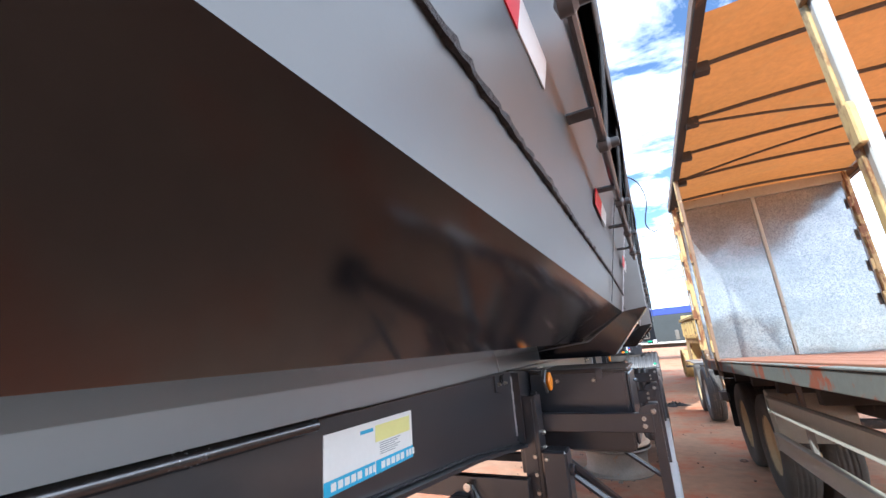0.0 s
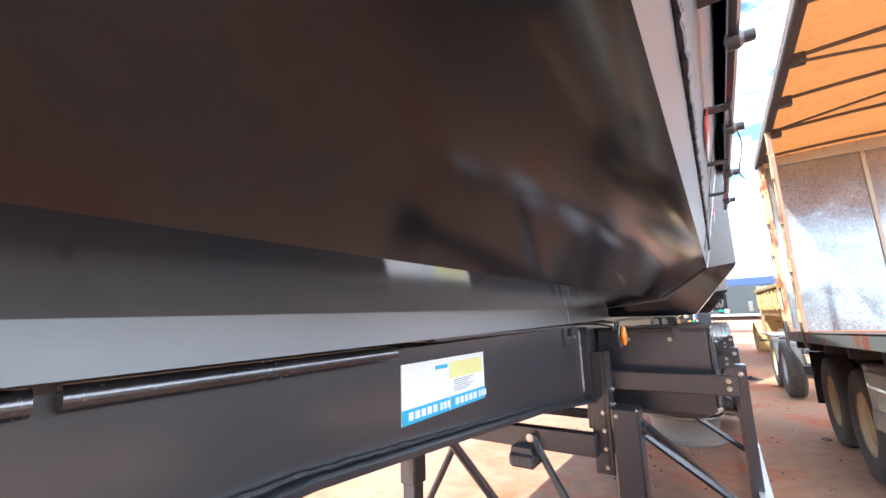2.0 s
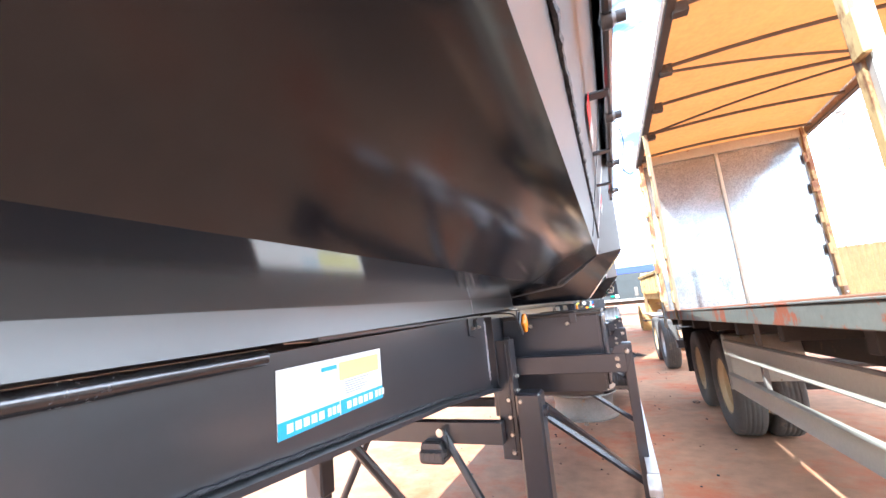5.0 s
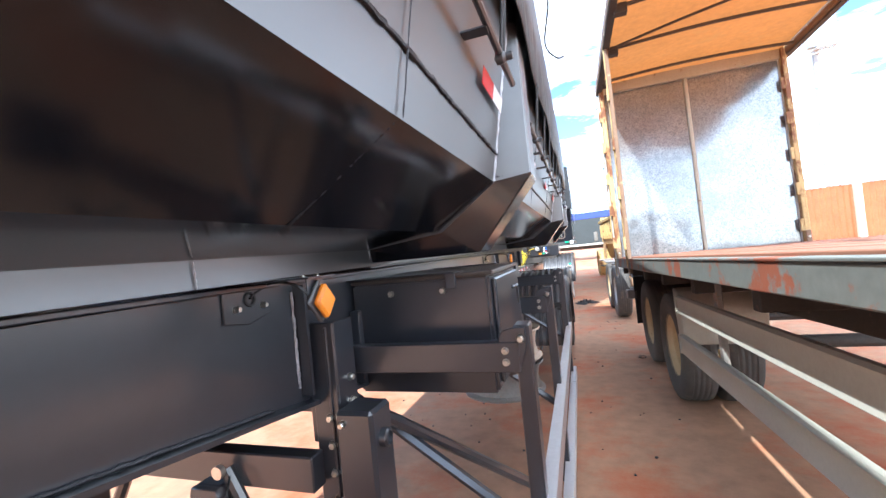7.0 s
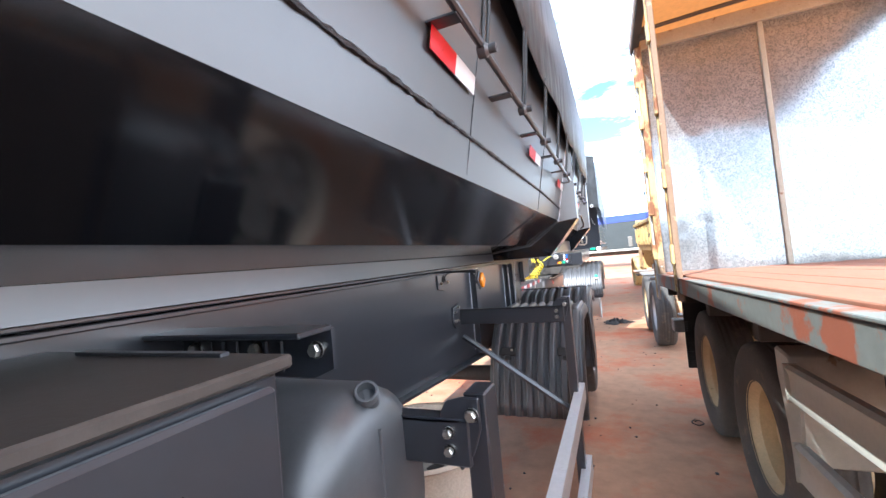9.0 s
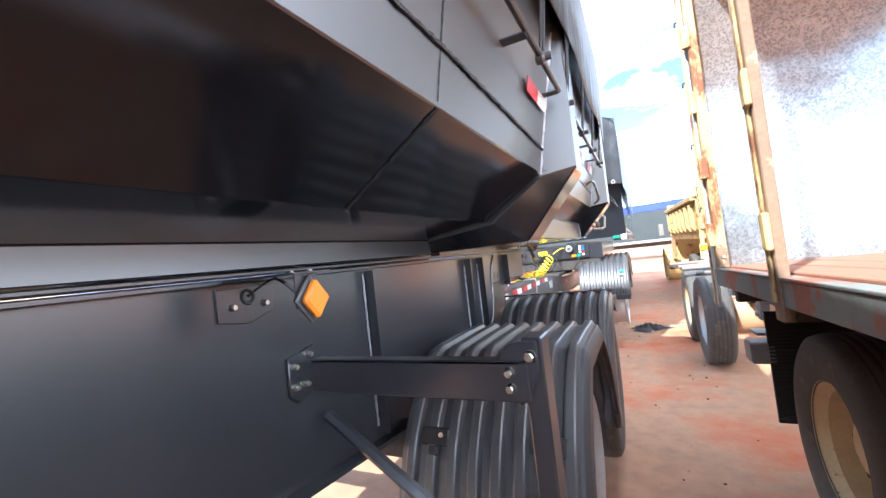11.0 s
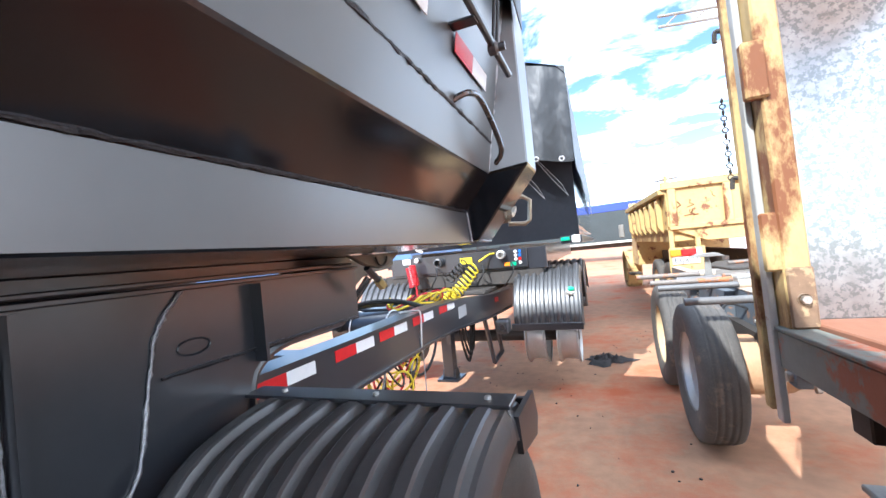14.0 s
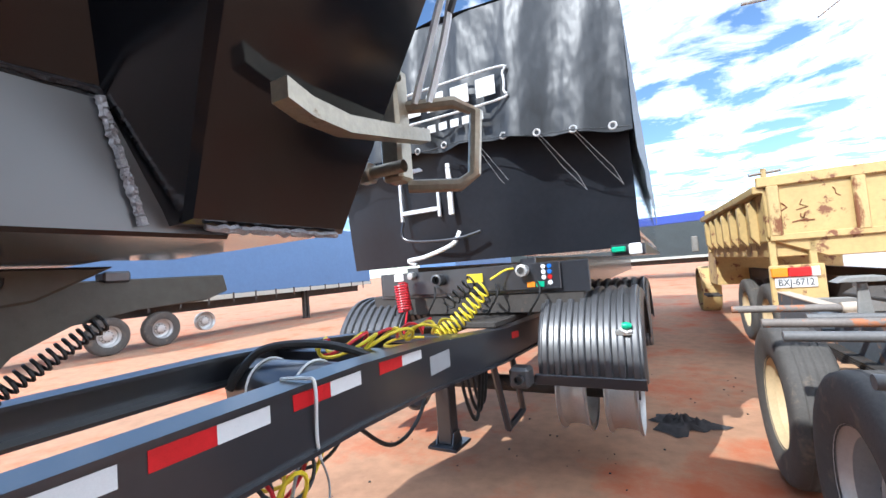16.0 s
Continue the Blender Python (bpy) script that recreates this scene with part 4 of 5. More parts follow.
part("front_plate", box(-2.1, -0.25, 11.05, 11.08, 1.33, 1.56, 0.006), M["beam"], tt, "black coupling plate with air sockets")
for sx in (-0.7, 2 * CX + 0.7):
    part("chassis_beam", box(sx - 0.06, sx + 0.06, 11.08, 21, 1.2, 1.6, 0.006), M["beam"], tt)
part("side_rail", box(-0.1, 0.12, 11.1, 21, 1.56, 1.64, 0.006), M["beam"], tt)

# ---- old open-sided trailer ----
RT = pose(0.785, 5.0, 0, -2.29, 0, 0.8)
RW = pose(0.80, 5.0, 0, 0, 0, 0.8)
ot = thing("open_trailer", "old open-sided trailer with orange tarp roof and rusted posts", "trailer", at=RT)
L0, VE = -7.5, 3.12
part("side_beam", box(0, 0.06, L0, VE + 0.1, 1.262, 1.375, 0.006), M["deckside"], ot, "grey deck frame with rust-red patches")
part("side_beam_lip", box(-0.006, 0.07, L0, VE + 0.1, 1.375, 1.387, 0.003), M["deckside"], ot)
part("side_beam", box(2.44, 2.5, L0, VE + 0.1, 1.262, 1.375, 0.006), M["deckside"], ot)
part("end_beam", box(0.06, 2.44, VE + 0.04, VE + 0.1, 1.262, 1.385, 0.006), M["deckside"], ot)
for k in range(12):
    a = 0.072 + k * 0.197
    part("deck_board", box(a, a + 0.193, L0, VE, 1.362, 1.40 + 0.002 * (k % 3), 0.004), M["deck"], ot)
part("end_sheet", box(0.08, 1.20, VE, VE + 0.012, 1.40, 4.02, 0.002), M["galv"], ot, "speckled galvanised end sheet")
part("end_sheet", box(1.25, 2.42, VE, VE + 0.012, 1.40, 4.02, 0.002), M["galv"], ot, "speckled galvanised end sheet")
part("centre_post", box(1.20, 1.25, VE - 0.025, VE + 0.03, 1.40, 4.02, 0.006), M["creampost"], ot, "dull cream centre post")
part("header", box(0, 2.5, VE - 0.04, VE + 0.06, 4.0, 4.215, 0.006), M["creampost"], ot, "dull cream header beam")
for u in (0.0, 2.40):
    cp = part("corner_post", box(u + 0.01, u + 0.075, VE - 0.08, VE + 0.06, 1.30, 4.15, 0.006), M["rustpost"], ot, "rusted cream corner post")
    part("post_strip", box(u - 0.012, u + 0.008, VE - 0.01, VE + 0.03, 1.10, 4.0, 0.003), M["greypost"], cp, "pale galvanised strip")
    part("post_flange", box(u - 0.02, u + 0.02, VE + 0.05, VE + 0.09, 1.12, 4.0, 0.004), M["rustpost"], cp)
    part("foot_plate", box(u + 0.012, u + 0.075, VE - 0.092, VE - 0.081, 1.39, 1.56, 0.004), M["brownpost"], cp)
    bolt(cp, (u + 0.045, VE - 0.092, 1.47), "y", 0.013)
    for k in range(5):
        z = 1.55 + k * 0.5
        part("hinge_leaf", box(u - 0.03, u + 0.03, VE - 0.075 - 0.02 * (k % 2), VE - 0.06, z, z + 0.17, 0.006), M["rustpost"], cp)
        part("hook", tube(smooth_path([(u - 0.01, VE + 0.09, z + 0.3), (u - 0.03, VE + 0.1, z + 0.305), (u - 0.035, VE + 0.1, z + 0.27)], 4), 0.008, 6), M["undercarriage"], cp)
for k in range(14):
    part("chain_link", lathe([(0.007, -0.003), (0.011, 0), (0.007, 0.003)], (-0.035, VE + 0.1, 1.86 + k * 0.02), "x" if k % 2 else "y", 10), M["undercarriage"], ot)
for u, v, zt in ((0.0, 1.63, 4.1), (0.0, -3.3, 4.1)):
    sp = part("side_post", box(u - 0.01, u + 0.035, v, v + 0.10, 1.20, zt, 0.005), M["brownpost"] if v > 0 else M["greypost"], ot, "sliding side post with rusty edge")
    part("post_edge", box(u - 0.022, u - 0.01, v + 0.03, v + 0.075, 1.28, zt, 0.003), M["rustpost"], sp)
    for k in range(4):
        part("latch_plate", box(u - 0.035, u - 0.01, v - 0.02, v + 0.05, 1.5 + k * 0.62, 1.66 + k * 0.62, 0.006), M["rustpost"], sp)
for u in (-0.05, 2.44):
    part("roof_rail", box(u + 0.02, u + 0.075, L0, VE + 0.1, 4.04, 4.16, 0.008), M["brownpost"], ot, "dark roof side rail")
    part("rail_flange", box(u + 0.03, u + 0.11, L0, VE + 0.1, 4.025, 4.04, 0.004), M["undercarriage"], ot)
xs = [i / 12 for i in range(13)]
rings = []
n = 80
for i in range(n + 1):
    v = L0 + (VE - L0) * i / n
    rings.append([(0.03 + 2.42 * u, v, 4.14 + 0.05 * math.sin(math.pi * u) - 0.03 * abs(math.sin(v * 2.4)) * math.sin(math.pi * u) + random.uniform(-0.004, 0.004)) for u in xs])
cut = 44
part("roof_tarp", loft(rings[cut:], closed=False), M["orangetarp"], ot, "sun-lit orange roof tarp", 1.2)
# bows square across the roof, and a zigzag brace between three of them
for va, vb in ((2.78, 2.78), (1.79, 1.79), (0.86, 0.86), (-0.05, -0.05), (-1.05, -1.05), (-2.05, -2.05), (-3.05, -3.05), (-4.05, -4.05), (-5.05, -5.05), (-6.05, -6.05), (1.74, 0.92), (0.0, 0.80), (-2.0, -1.10), (-2.1, -3.0)):
    bw = part("roof_bow", tube([(0.05 + 2.4 * i / 8, va + (vb - va) * i / 8, 4.07 + 0.05 * math.sin(math.pi * i / 8) - (0.02 if va != vb else 0)) for i in range(9)], 0.022 if va == vb else 0.017, 8), M["roofbow"], ot, "thin dark roof bow")
    if va == vb:
        part("bow_shoe", prism([(va - 0.03, 3.99), (va + 0.06, 3.99), (va + 0.06, 4.1), (va - 0.03, 4.1)], "x", 0.04, 0.17, bev=0.004), M["undercarriage"], bw)
# side guards of the open trailer
for z in (0.93, 0.61):
    g = part("guard_rail", prism([(0.125, z), (0.14, z - 0.012), (0.165, z - 0.012), (0.165, z + 0.142), (0.14, z + 0.142), (0.125, z + 0.13), (0.137, z + 0.10), (0.137, z + 0.03)], "y", -7.0, 0.02), M["guard"], ot, "grey-green profiled guard rail")
    part("rail_end", box(0.12, 0.17, 0.02, 0.03, z - 0.014, z + 0.145, 0.002), M["guard"], g)
for v in (-0.9, -2.6, -4.4):
    part("guard_post", box(0.165, 0.20, v, v + 0.06, 0.56, 1.262, 0.004), M["chassisgrey"], ot)
mg = part("mudguard_cheek", prism([(0.05, 1.10), (0.20, 1.12), (0.20, 1.0), (0.13, 0.8), (0.14, 0.66), (0.02, 0.66), (-0.02, 0.9)], "x", 0.15, 0.75, bev=0.01), M["guard"], ot, "grey mudguard cheek")
for sx in (0.75, 1.70):
    part("chassis_beam", box(sx, sx + 0.1, L0, VE, 0.92, 1.262, 0.006), M["undercarriage"], ot)
for k in range(12):
    part("cross_bearer", box(0.06, 2.44, L0 + 0.1 + k * 0.93, L0 + 0.18 + k * 0.93, 1.16, 1.262, 0.004), M["undercarriage"], ot)
fl2 = part("mud_flap", box(0.14, 0.62, 2.62, 2.64, 0.45, 1.12, 0.004), M["blackhose"], ot, "ribbed black mud flap")
for k in range(26):
    part("flap_rib", box(0.14, 0.62, 2.612, 2.62, 0.47 + k * 0.022, 0.481 + k * 0.022, 0.003), M["blackhose"], fl2)
part("step_box", box(0.05, 0.18, 2.62, 2.80, 0.80, 0.93, 0.01), M["chassisgrey"], ot)
part("tail_bracket", box(0.15, 0.5, VE - 0.2, VE, 0.92, 0.94, 0.004), M["chassisgrey"], ot)
for v in (0.73, 2.0, -3.2):
    w3 = wheel("wheel", "worn dusty dual tyre on ochre rim of the open trailer", (0.16, v, 0.50), -1, False, rimm="creamrim", group="open trailer wheels", turn=RW)
    part("axle", tube([(0.4, v, 0.50), (2.2, v, 0.50)], 0.06, 12), M["undercarriage"], w3)

# ---- bare truck chassis ----
CT = pose(0.79, 10.22, 0, 0, 0, 1.5)
ct = thing("bare_chassis", "weathered bare truck chassis without load bed", "truck chassis", at=CT)
for u in (0.52, 1.42):
    rl = part("rail", box(u, u + 0.02, -1.9, 3.2, 0.78, 1.05, 0.004), M["bluegrey"], ct, "blue-grey chassis rail web")
    part("top_flange", box(u - 0.005, u + 0.10, -1.9, 3.2, 1.05, 1.064, 0.003), M["sleeve"], rl, "sandy dust-covered flange")
    part("bottom_flange", box(u - 0.005, u + 0.10, -1.9, 3.2, 0.766, 0.78, 0.003), M["bluegrey"], rl)
    for k in range(10):
        bolt(rl, (u, -1.6 + k * 0.42, 0.85 + 0.1 * (k % 2)), "x", 0.014, -1)
for v in (-1.5, -0.6, 0.62, 1.9, 3.0):
    part("cross_member", box(0.54, 1.42, v, v + 0.1, 0.84, 1.0, 0.005), M["chassisgrey"], ct)
# loose pipes laid across, with cloth-wrapped ends
for v, z, a, b, cl2, mm in ((-0.40, 1.09, -0.03, 1.9, 0, "pipe"), (0.42, 1.09, -0.07, 0.62, 1, "pipe"), (0.86, 1.09, -0.07, 0.70, 1, "rustpipe"), (1.55, 1.09, -0.12, 0.60, 1, "rustpipe"), (1.1, 1.085, 0.2, 0.58, 0, "pipe")):
    pp = part("pipe", tube([(a, v, z), (b, v - 0.02, z)], 0.026, 12), M[mm], ct, "grey rusty pipe")
    if cl2:
        part("cloth_sleeve", tube([(b - 0.10, v - 0.02, z), (b - 0.04, v - 0.02, z + 0.004), (b + 0.04, v - 0.02, z)], 0.036, 12), M["sleeve"], pp)
for v in (0.0, 1.25):
    ah = part("axle_housing", lathe([(0.001, 0), (0.19, 0.005), (0.215, 0.05), (0.212, 0.2), (0.20, 0.36), (0.17, 0.42), (0.10, 0.45), (0.09, 1.6)], (0.28, v + 0.02, 0.55), "x", 32), M["rusttank"], ct, "orange dusty axle housing")
    part("brake_lever", prism([(v - 0.02, 0.74), (v + 0.03, 0.76), (v - 0.22, 0.42), (v - 0.26, 0.44)], "x", 0.70, 0.73, bev=0.004), M["sleeve"], ah)
    part("brake_pot", lathe([(0.001, -0.1), (0.07, -0.09), (0.08, -0.02), (0.08, 0.04), (0.06, 0.10), (0.001, 0.11)], (0.80, v - 0.20, 0.72), "y", 20), M["sleeve"], ah, "dusty brake chamber")
for v in (-0.62, 0.62, 1.85):
    hgr = part("spring_hanger", prism([(v - 0.12, 1.03), (v + 0.12, 1.03), (v + 0.05, 0.60), (v - 0.05, 0.60)], "x", 0.44, 0.52, bev=0.006), M["bluegrey"], ct, "blue-grey spring hanger")
    part("hanger_pin", lathe([(0.03, 0), (0.03, -0.03), (0.001, -0.032)], (0.44, v, 0.66), "x", 12), M["steel"], hgr)
for k in range(6):
    part("leaf_spring", box(0.45, 0.52, -0.55 + k * 0.06, 1.8 - k * 0.06, 0.79 - k * 0.016, 0.802 - k * 0.016, 0.003), M["undercarriage"], ct)
part("air_bellows", lathe([(0.09, 0), (0.12, 0.04), (0.10, 0.08), (0.12, 0.12), (0.10, 0.16), (0.12, 0.2), (0.09, 0.24)], (0.75, 0.35, 0.70), "z", 24), M["blackhose"], ct, "black ribbed air bellows")
# worn turntable pieces and loose bars on the rails
part("turntable_plate", prism([(0.80, 1.55), (1.85, 1.55), (1.95, 2.2), (1.6, 2.7), (0.95, 2.7), (0.72, 2.2)], "z", 1.10, 1.13, bev=0.008), M["undercarriage"], ct, "worn dark turntable plate")
for k, (u, v, z, l2, dv2) in enumerate(((0.62, 1.2, 1.09, 0.9, 0.1), (0.75, 0.95, 1.10, 0.8, -0.1), (1.0, 1.35, 1.14, 0.7, 0.2), (0.66, 0.2, 1.08, 0.5, 0.3), (0.9, 2.0, 1.15, 0.6, 0.1))):
    part("loose_bar", tube([(u, v, z), (u + l2, v + dv2, z + 0.01)], 0.018 + 0.01 * (k == 1), 8), M["pipe"] if k % 2 else M["rustpipe"], ct)
for k in range(3):
    part("mount_block", box(0.6 + 0.2 * k, 0.72 + 0.2 * k, 0.7 + 0.1 * k, 0.82 + 0.1 * k, 1.064, 1.12, 0.008), M["chassisgrey"], ct)
st = part("strut", prism([(0.46, 1.064), (0.54, 1.064), (0.52, 1.30), (0.48, 1.30)], "y", 1.16, 1.18, bev=0.004), M["chassisgrey"], ct)
part("strut_cap", prism([(0.36, 1.29), (0.42, 1.325), (0.58, 1.325), (0.64, 1.29)], "y", 1.10, 1.24, bev=0.005), M["chassisgrey"], st)
part("brake_line", tube(smooth_path([(0.3, 0.2, 0.8), (0.4, 0.3, 0.95), (0.6, 0.25, 0.9), (0.8, 0.5, 1.0), (0.7, 0.8, 0.9)]), 0.01, 6), M["blackhose"], ct)
for v in (0.0, 1.25):
    wheel("wheel", "bald dusty tyre on the bare truck chassis", (0.0, v, 0.51), -1, False, False, rimm="creamrim" if v > 1 else "rim", group="chassis wheels", turn=CT)

# ---- cream dump truck ----
DT = pose(1.36, 14.3, 0, 0, 0, 3.0)
dt = thing("dump_truck", "old cream dump truck with rusted bed", "truck", at=DT)
BED = [(0.0, 2.30), (0.0, 1.66), (0.10, 1.58), (0.55, 1.38), (1.95, 1.38), (2.40, 1.58), (2.5, 1.66), (2.5, 2.30)]
part("tailgate", prism(BED, "y", 0.0, 0.06, bev=0.01), M["cream"], dt, "cream tailgate with rust patches")
part("bed_side", box(0.0, 0.05, 0.06, 4.6, 1.60, 2.22, 0.01), M["cream"], dt)
part("bed_side", box(2.45, 2.5, 0.06, 4.6, 1.60, 2.22, 0.01), M["cream"], dt)
part("bed_floor", box(0.05, 2.45, 0.06, 4.6, 1.40, 1.60, 0.01), M["cream"], dt)
part("bed_front", box(0.0, 2.5, 4.55, 4.65, 1.5, 2.45, 0.01), M["cream"], dt)
for k in range(7):
    part("bed_rib", prism([(0.0, 2.2), (-0.09, 2.12), (-0.09, 1.68), (0.0, 1.55)], "y", 0.35 + k * 0.62, 0.47 + k * 0.62, bev=0.006), M["cream"], dt)
part("bed_rim", box(-0.1, 0.06, 0.0, 4.6, 2.2, 2.30, 0.012), M["cream"], dt)
part("gate_rim", box(-0.06, 2.56, -0.05, 0.02, 2.27, 2.40, 0.012), M["cream"], dt)
part("gate_rim", box(0.02, 2.48, -0.04, 0.0, 1.60, 1.68, 0.008), M["cream"], dt)
for u in (0.03, 0.82, 1.62, 2.35):
    part("gate_rib", box(u, u + 0.12, -0.05, 0.0, 1.66, 2.28, 0.012), M["rustpost"], dt, "rusted tailgate rib")
part("gate_hinge", tube([(-0.12, -0.02, 2.44), (0.2, -0.02, 2.46)], 0.02, 8), M["steel"], dt)
part("gate_pin", tube([(0.02, -0.02, 2.3), (0.03, -0.02, 2.5)], 0.03, 8), M["rustpost"], dt)
part("rear_board", box(-0.03, 0.50, -0.02, 0.02, 0.78, 1.30, 0.01), M["cream"], dt)
for u in (0.0, 0.38):
    part("board_stay", box(u, u + 0.07, 0.0, 0.05, 1.25, 1.6, 0.006), M["cream"], dt)
tl = part("tail_lamp", box(-0.02, 0.14, -0.06, -0.02, 1.16, 1.27, 0.008), M["amber"], dt, "amber tail lamp")
part("tail_lamp", box(0.145, 0.36, -0.06, -0.02, 1.16, 1.27, 0.008), M["redlens"], dt, "red tail lamp")
part("tail_lamp", box(0.365, 0.44, -0.06, -0.02, 1.16, 1.27, 0.008), M["white"], dt)
pl = part("number_plate", box(0.01, 0.41, -0.035, -0.022, 1.03, 1.16, 0.004), M["plate"], dt, "grey number plate")
cu = bpy.data.curves.new("plate_text", "FONT")
cu.body, cu.size, cu.align_x, cu.extrude = "BXJ-6712", 0.115, "CENTER", 0.001
to = new("plate_text", cu)
to.data.materials.append(M["ink"])
to.parent = dt
to.matrix_local = pose(0.21, -0.037, 1.055, 90, 0, 0) @ Matrix.Diagonal((0.78, 1, 1, 1))
sb = part("striped_board", box(1.75, 2.45, -0.07, -0.05, 1.40, 1.52, 0.003), M["white"], dt, "red and white striped board")
for k in range(4):
    part("stripe", prism([(1.77 + k * 0.17, 1.405), (1.85 + k * 0.17, 1.405), (1.92 + k * 0.17, 1.515), (1.84 + k * 0.17, 1.515)], "y", -0.073, -0.069), M["red"], sb)
part("chassis_rail", box(0.75, 0.85, 0.1, 6.5, 0.8, 1.1, 0.006), M["undercarriage"], dt)
part("chassis_rail", box(1.65, 1.75, 0.1, 6.5, 0.8, 1.1, 0.006), M["undercarriage"], dt)
part("cab", loft([[(0.15, 4.9, 0.75), (2.35, 4.9, 0.75), (2.35, 4.9, 2.3), (0.15, 4.9, 2.3)], [(0.15, 6.2, 0.75), (2.35, 6.2, 0.75), (2.3, 5.9, 2.25), (0.2, 5.9, 2.25)], [(0.3, 7.3, 0.75), (2.2, 7.3, 0.75), (2.1, 7.2, 1.35), (0.4, 7.2, 1.35)]]), M["cream"], dt, "cream bonneted cab")
part("front_wing", lathe([(0.56, 0), (0.60, 0.03), (0.60, 0.4), (0.56, 0.43)], (-0.05, 6.6, 0.55), "x", 28), M["cream"], dt)
part("step_tread", box(-0.05, 0.25, 5.2, 5.8, 0.45, 0.5, 0.01), M["undercarriage"], dt)
part("mirror", box(-0.18, -0.03, 5.9, 5.95, 1.55, 1.95, 0.02), M["chassisgrey"], dt)
for v, u in ((1.0, 0.1), (2.25, 0.1), (6.6, 0.05)):
    wheel("wheel", "dusty truck tyre on cream rim", (u, v, 0.51), -1, False, v < 5, "creamrim", group="dump truck wheels", turn=DT)

# ---- far vehicles and buildings ----
def curtain_trailer(at, length, mat1, label, top=None):
    o = thing("curtain_trailer", label, "trailer", at=at)
    part("curtain", box(0, 2.5, 0, length, 1.35, 3.9, 0.03), mat1, o)
    if top:
        part("top_band", box(-0.02, 2.52, -0.02, length + 0.02, 3.4, 3.95, 0.03), top, o)
    part("deck_edge", box(-0.02, 2.52, -0.02, length + 0.02, 1.2, 1.36, 0.006), M["guard"], o)
    part("chassis", box(0.7, 1.8, 0.2, length - 0.2, 0.9, 1.2, 0.006), M["undercarriage"], o)
    for k in range(int(length / 0.9)):
        part("strap", box(2.51, 2.53, 0.3 + k * 0.9, 0.36 + k * 0.9, 1.05, 1.4, 0.002), M["undercarriage"], o)
    for v in (length - 4.2, length - 4.0):
        part("landing_leg", box(1.9, 2.05, v, v + 0.1, 0, 1.2, 0.006), M["undercarriage"], o)
    return o


BT = pose(-15.3, 10.2, 0, 0, 0, 2.0)
curtain_trailer(BT, 14.5, M["curtain"], "parked trailer with grey-blue side curtain")
for v in (3.0, 4.35, 5.7):
    wheel("wheel", "dusty tyre of parked curtain trailer", (2.45, v, 0.51 if v < 5 else 0.55), 1, v > 5, False, "rim", group="far trailer wheels", turn=BT)
curtain_trailer(pose(6.5, 36, 0, 0, 0, 80), 15, M["darkcurtain"], "distant dark trailer with blue top tarp", M["bluetop"])
curtain_trailer(pose(-4.0, 60, 0, 0, 0, 84), 14, M["darkcurtain"], "distant dark curtain trailer in the yard")
# added out of view, so the black panels mirror something dark
curtain_trailer(pose(7.0, -15.5, 0, 0, 0, 88), 15, M["darkcurtain"], "unseen dark curtain trailer added to darken reflections")
fe = thing("fence", "orange corrugated sheet fence with pale posts", "fence")
for k in range(60):
    x0 = 7.0 + k * 0.5
    rings = [[(x0 + 0.5 * i / 12, 21 + 0.03 * math.sin(2 * math.pi * 3 * i / 12) - 0.25 * (x0 - 7 + 0.5 * i / 12), z) for i in range(13)] for z in (0.1, 2.7)]
    part("sheet", loft(rings, closed=False), M["corrug"], fe)
    if k % 6 == 0:
        y = 20.9 - 0.25 * (x0 - 7)
        part("fence_post", box(x0 - 0.1, x0 + 0.1, y - 0.1, y + 0.1, 0, 3.0, 0.02), M["paleconcrete"], fe)
sh = thing("shed", "distant pale shed with low metal roof", "building")
part("wall", box(-30, 40, 90, 100, 0, 4.5, 0.02), M["building"], sh)
part("roof", prism([(-30.5, 4.5), (40.5, 4.5), (5, 7)], "y", 89, 101), M["building"], sh)

# ---- coupling gear between the trailers ----
hb = thing("air_hose_coil", "coiled red air hose hanging from the front plate", "hose")
part("coil", tube(coil((-1.76, 10.88, 1.47), (-1.72, 10.86, 1.24), 0.055, 11, n=12), 0.008, 6), M["redhose"], hb)
part("tail", tube(smooth_path([(-1.70, 10.86, 1.24), (-1.62, 10.7, 1.15), (-1.5, 10.5, 1.12)]), 0.008, 6), M["redhose"], hb)
part("coupling", lathe([(0.001, -0.04), (0.03, -0.035), (0.035, 0.02), (0.02, 0.05), (0.001, 0.05)], (-1.72, 11.0, 1.53), "y", 14), M["rim"], hb, "grey coupling head")
yb = thing("air_hose_coil", "coiled yellow air hose hanging from the front plate", "hose")
part("coil", tube(coil((-0.98, 10.85, 1.42), (-1.28, 10.6, 1.10), 0.06, 12, 0.06, n=12), 0.009, 6), M["yellow"], yb)
part("tail", tube(smooth_path([(-0.95, 10.9, 1.46), (-0.86, 10.98, 1.52), (-0.80, 11.02, 1.53)]), 0.009, 6), M["yellow"], yb)
part("tail", tube(smooth_path([(-1.30, 10.58, 1.08), (-1.4, 10.3, 1.12), (-1.3, 10.0, 1.13), (-1.1, 9.95, 1.15)]), 0.009, 6), M["yellow"], yb)
gc = thing("cable_coil", "black electric spiral cable on the front plate", "cable")
part("coil", tube(coil((-1.12, 10.95, 1.46), (-1.25, 10.75, 1.30), 0.05, 5, n=12), 0.008, 6), M["blackhose"], gc)
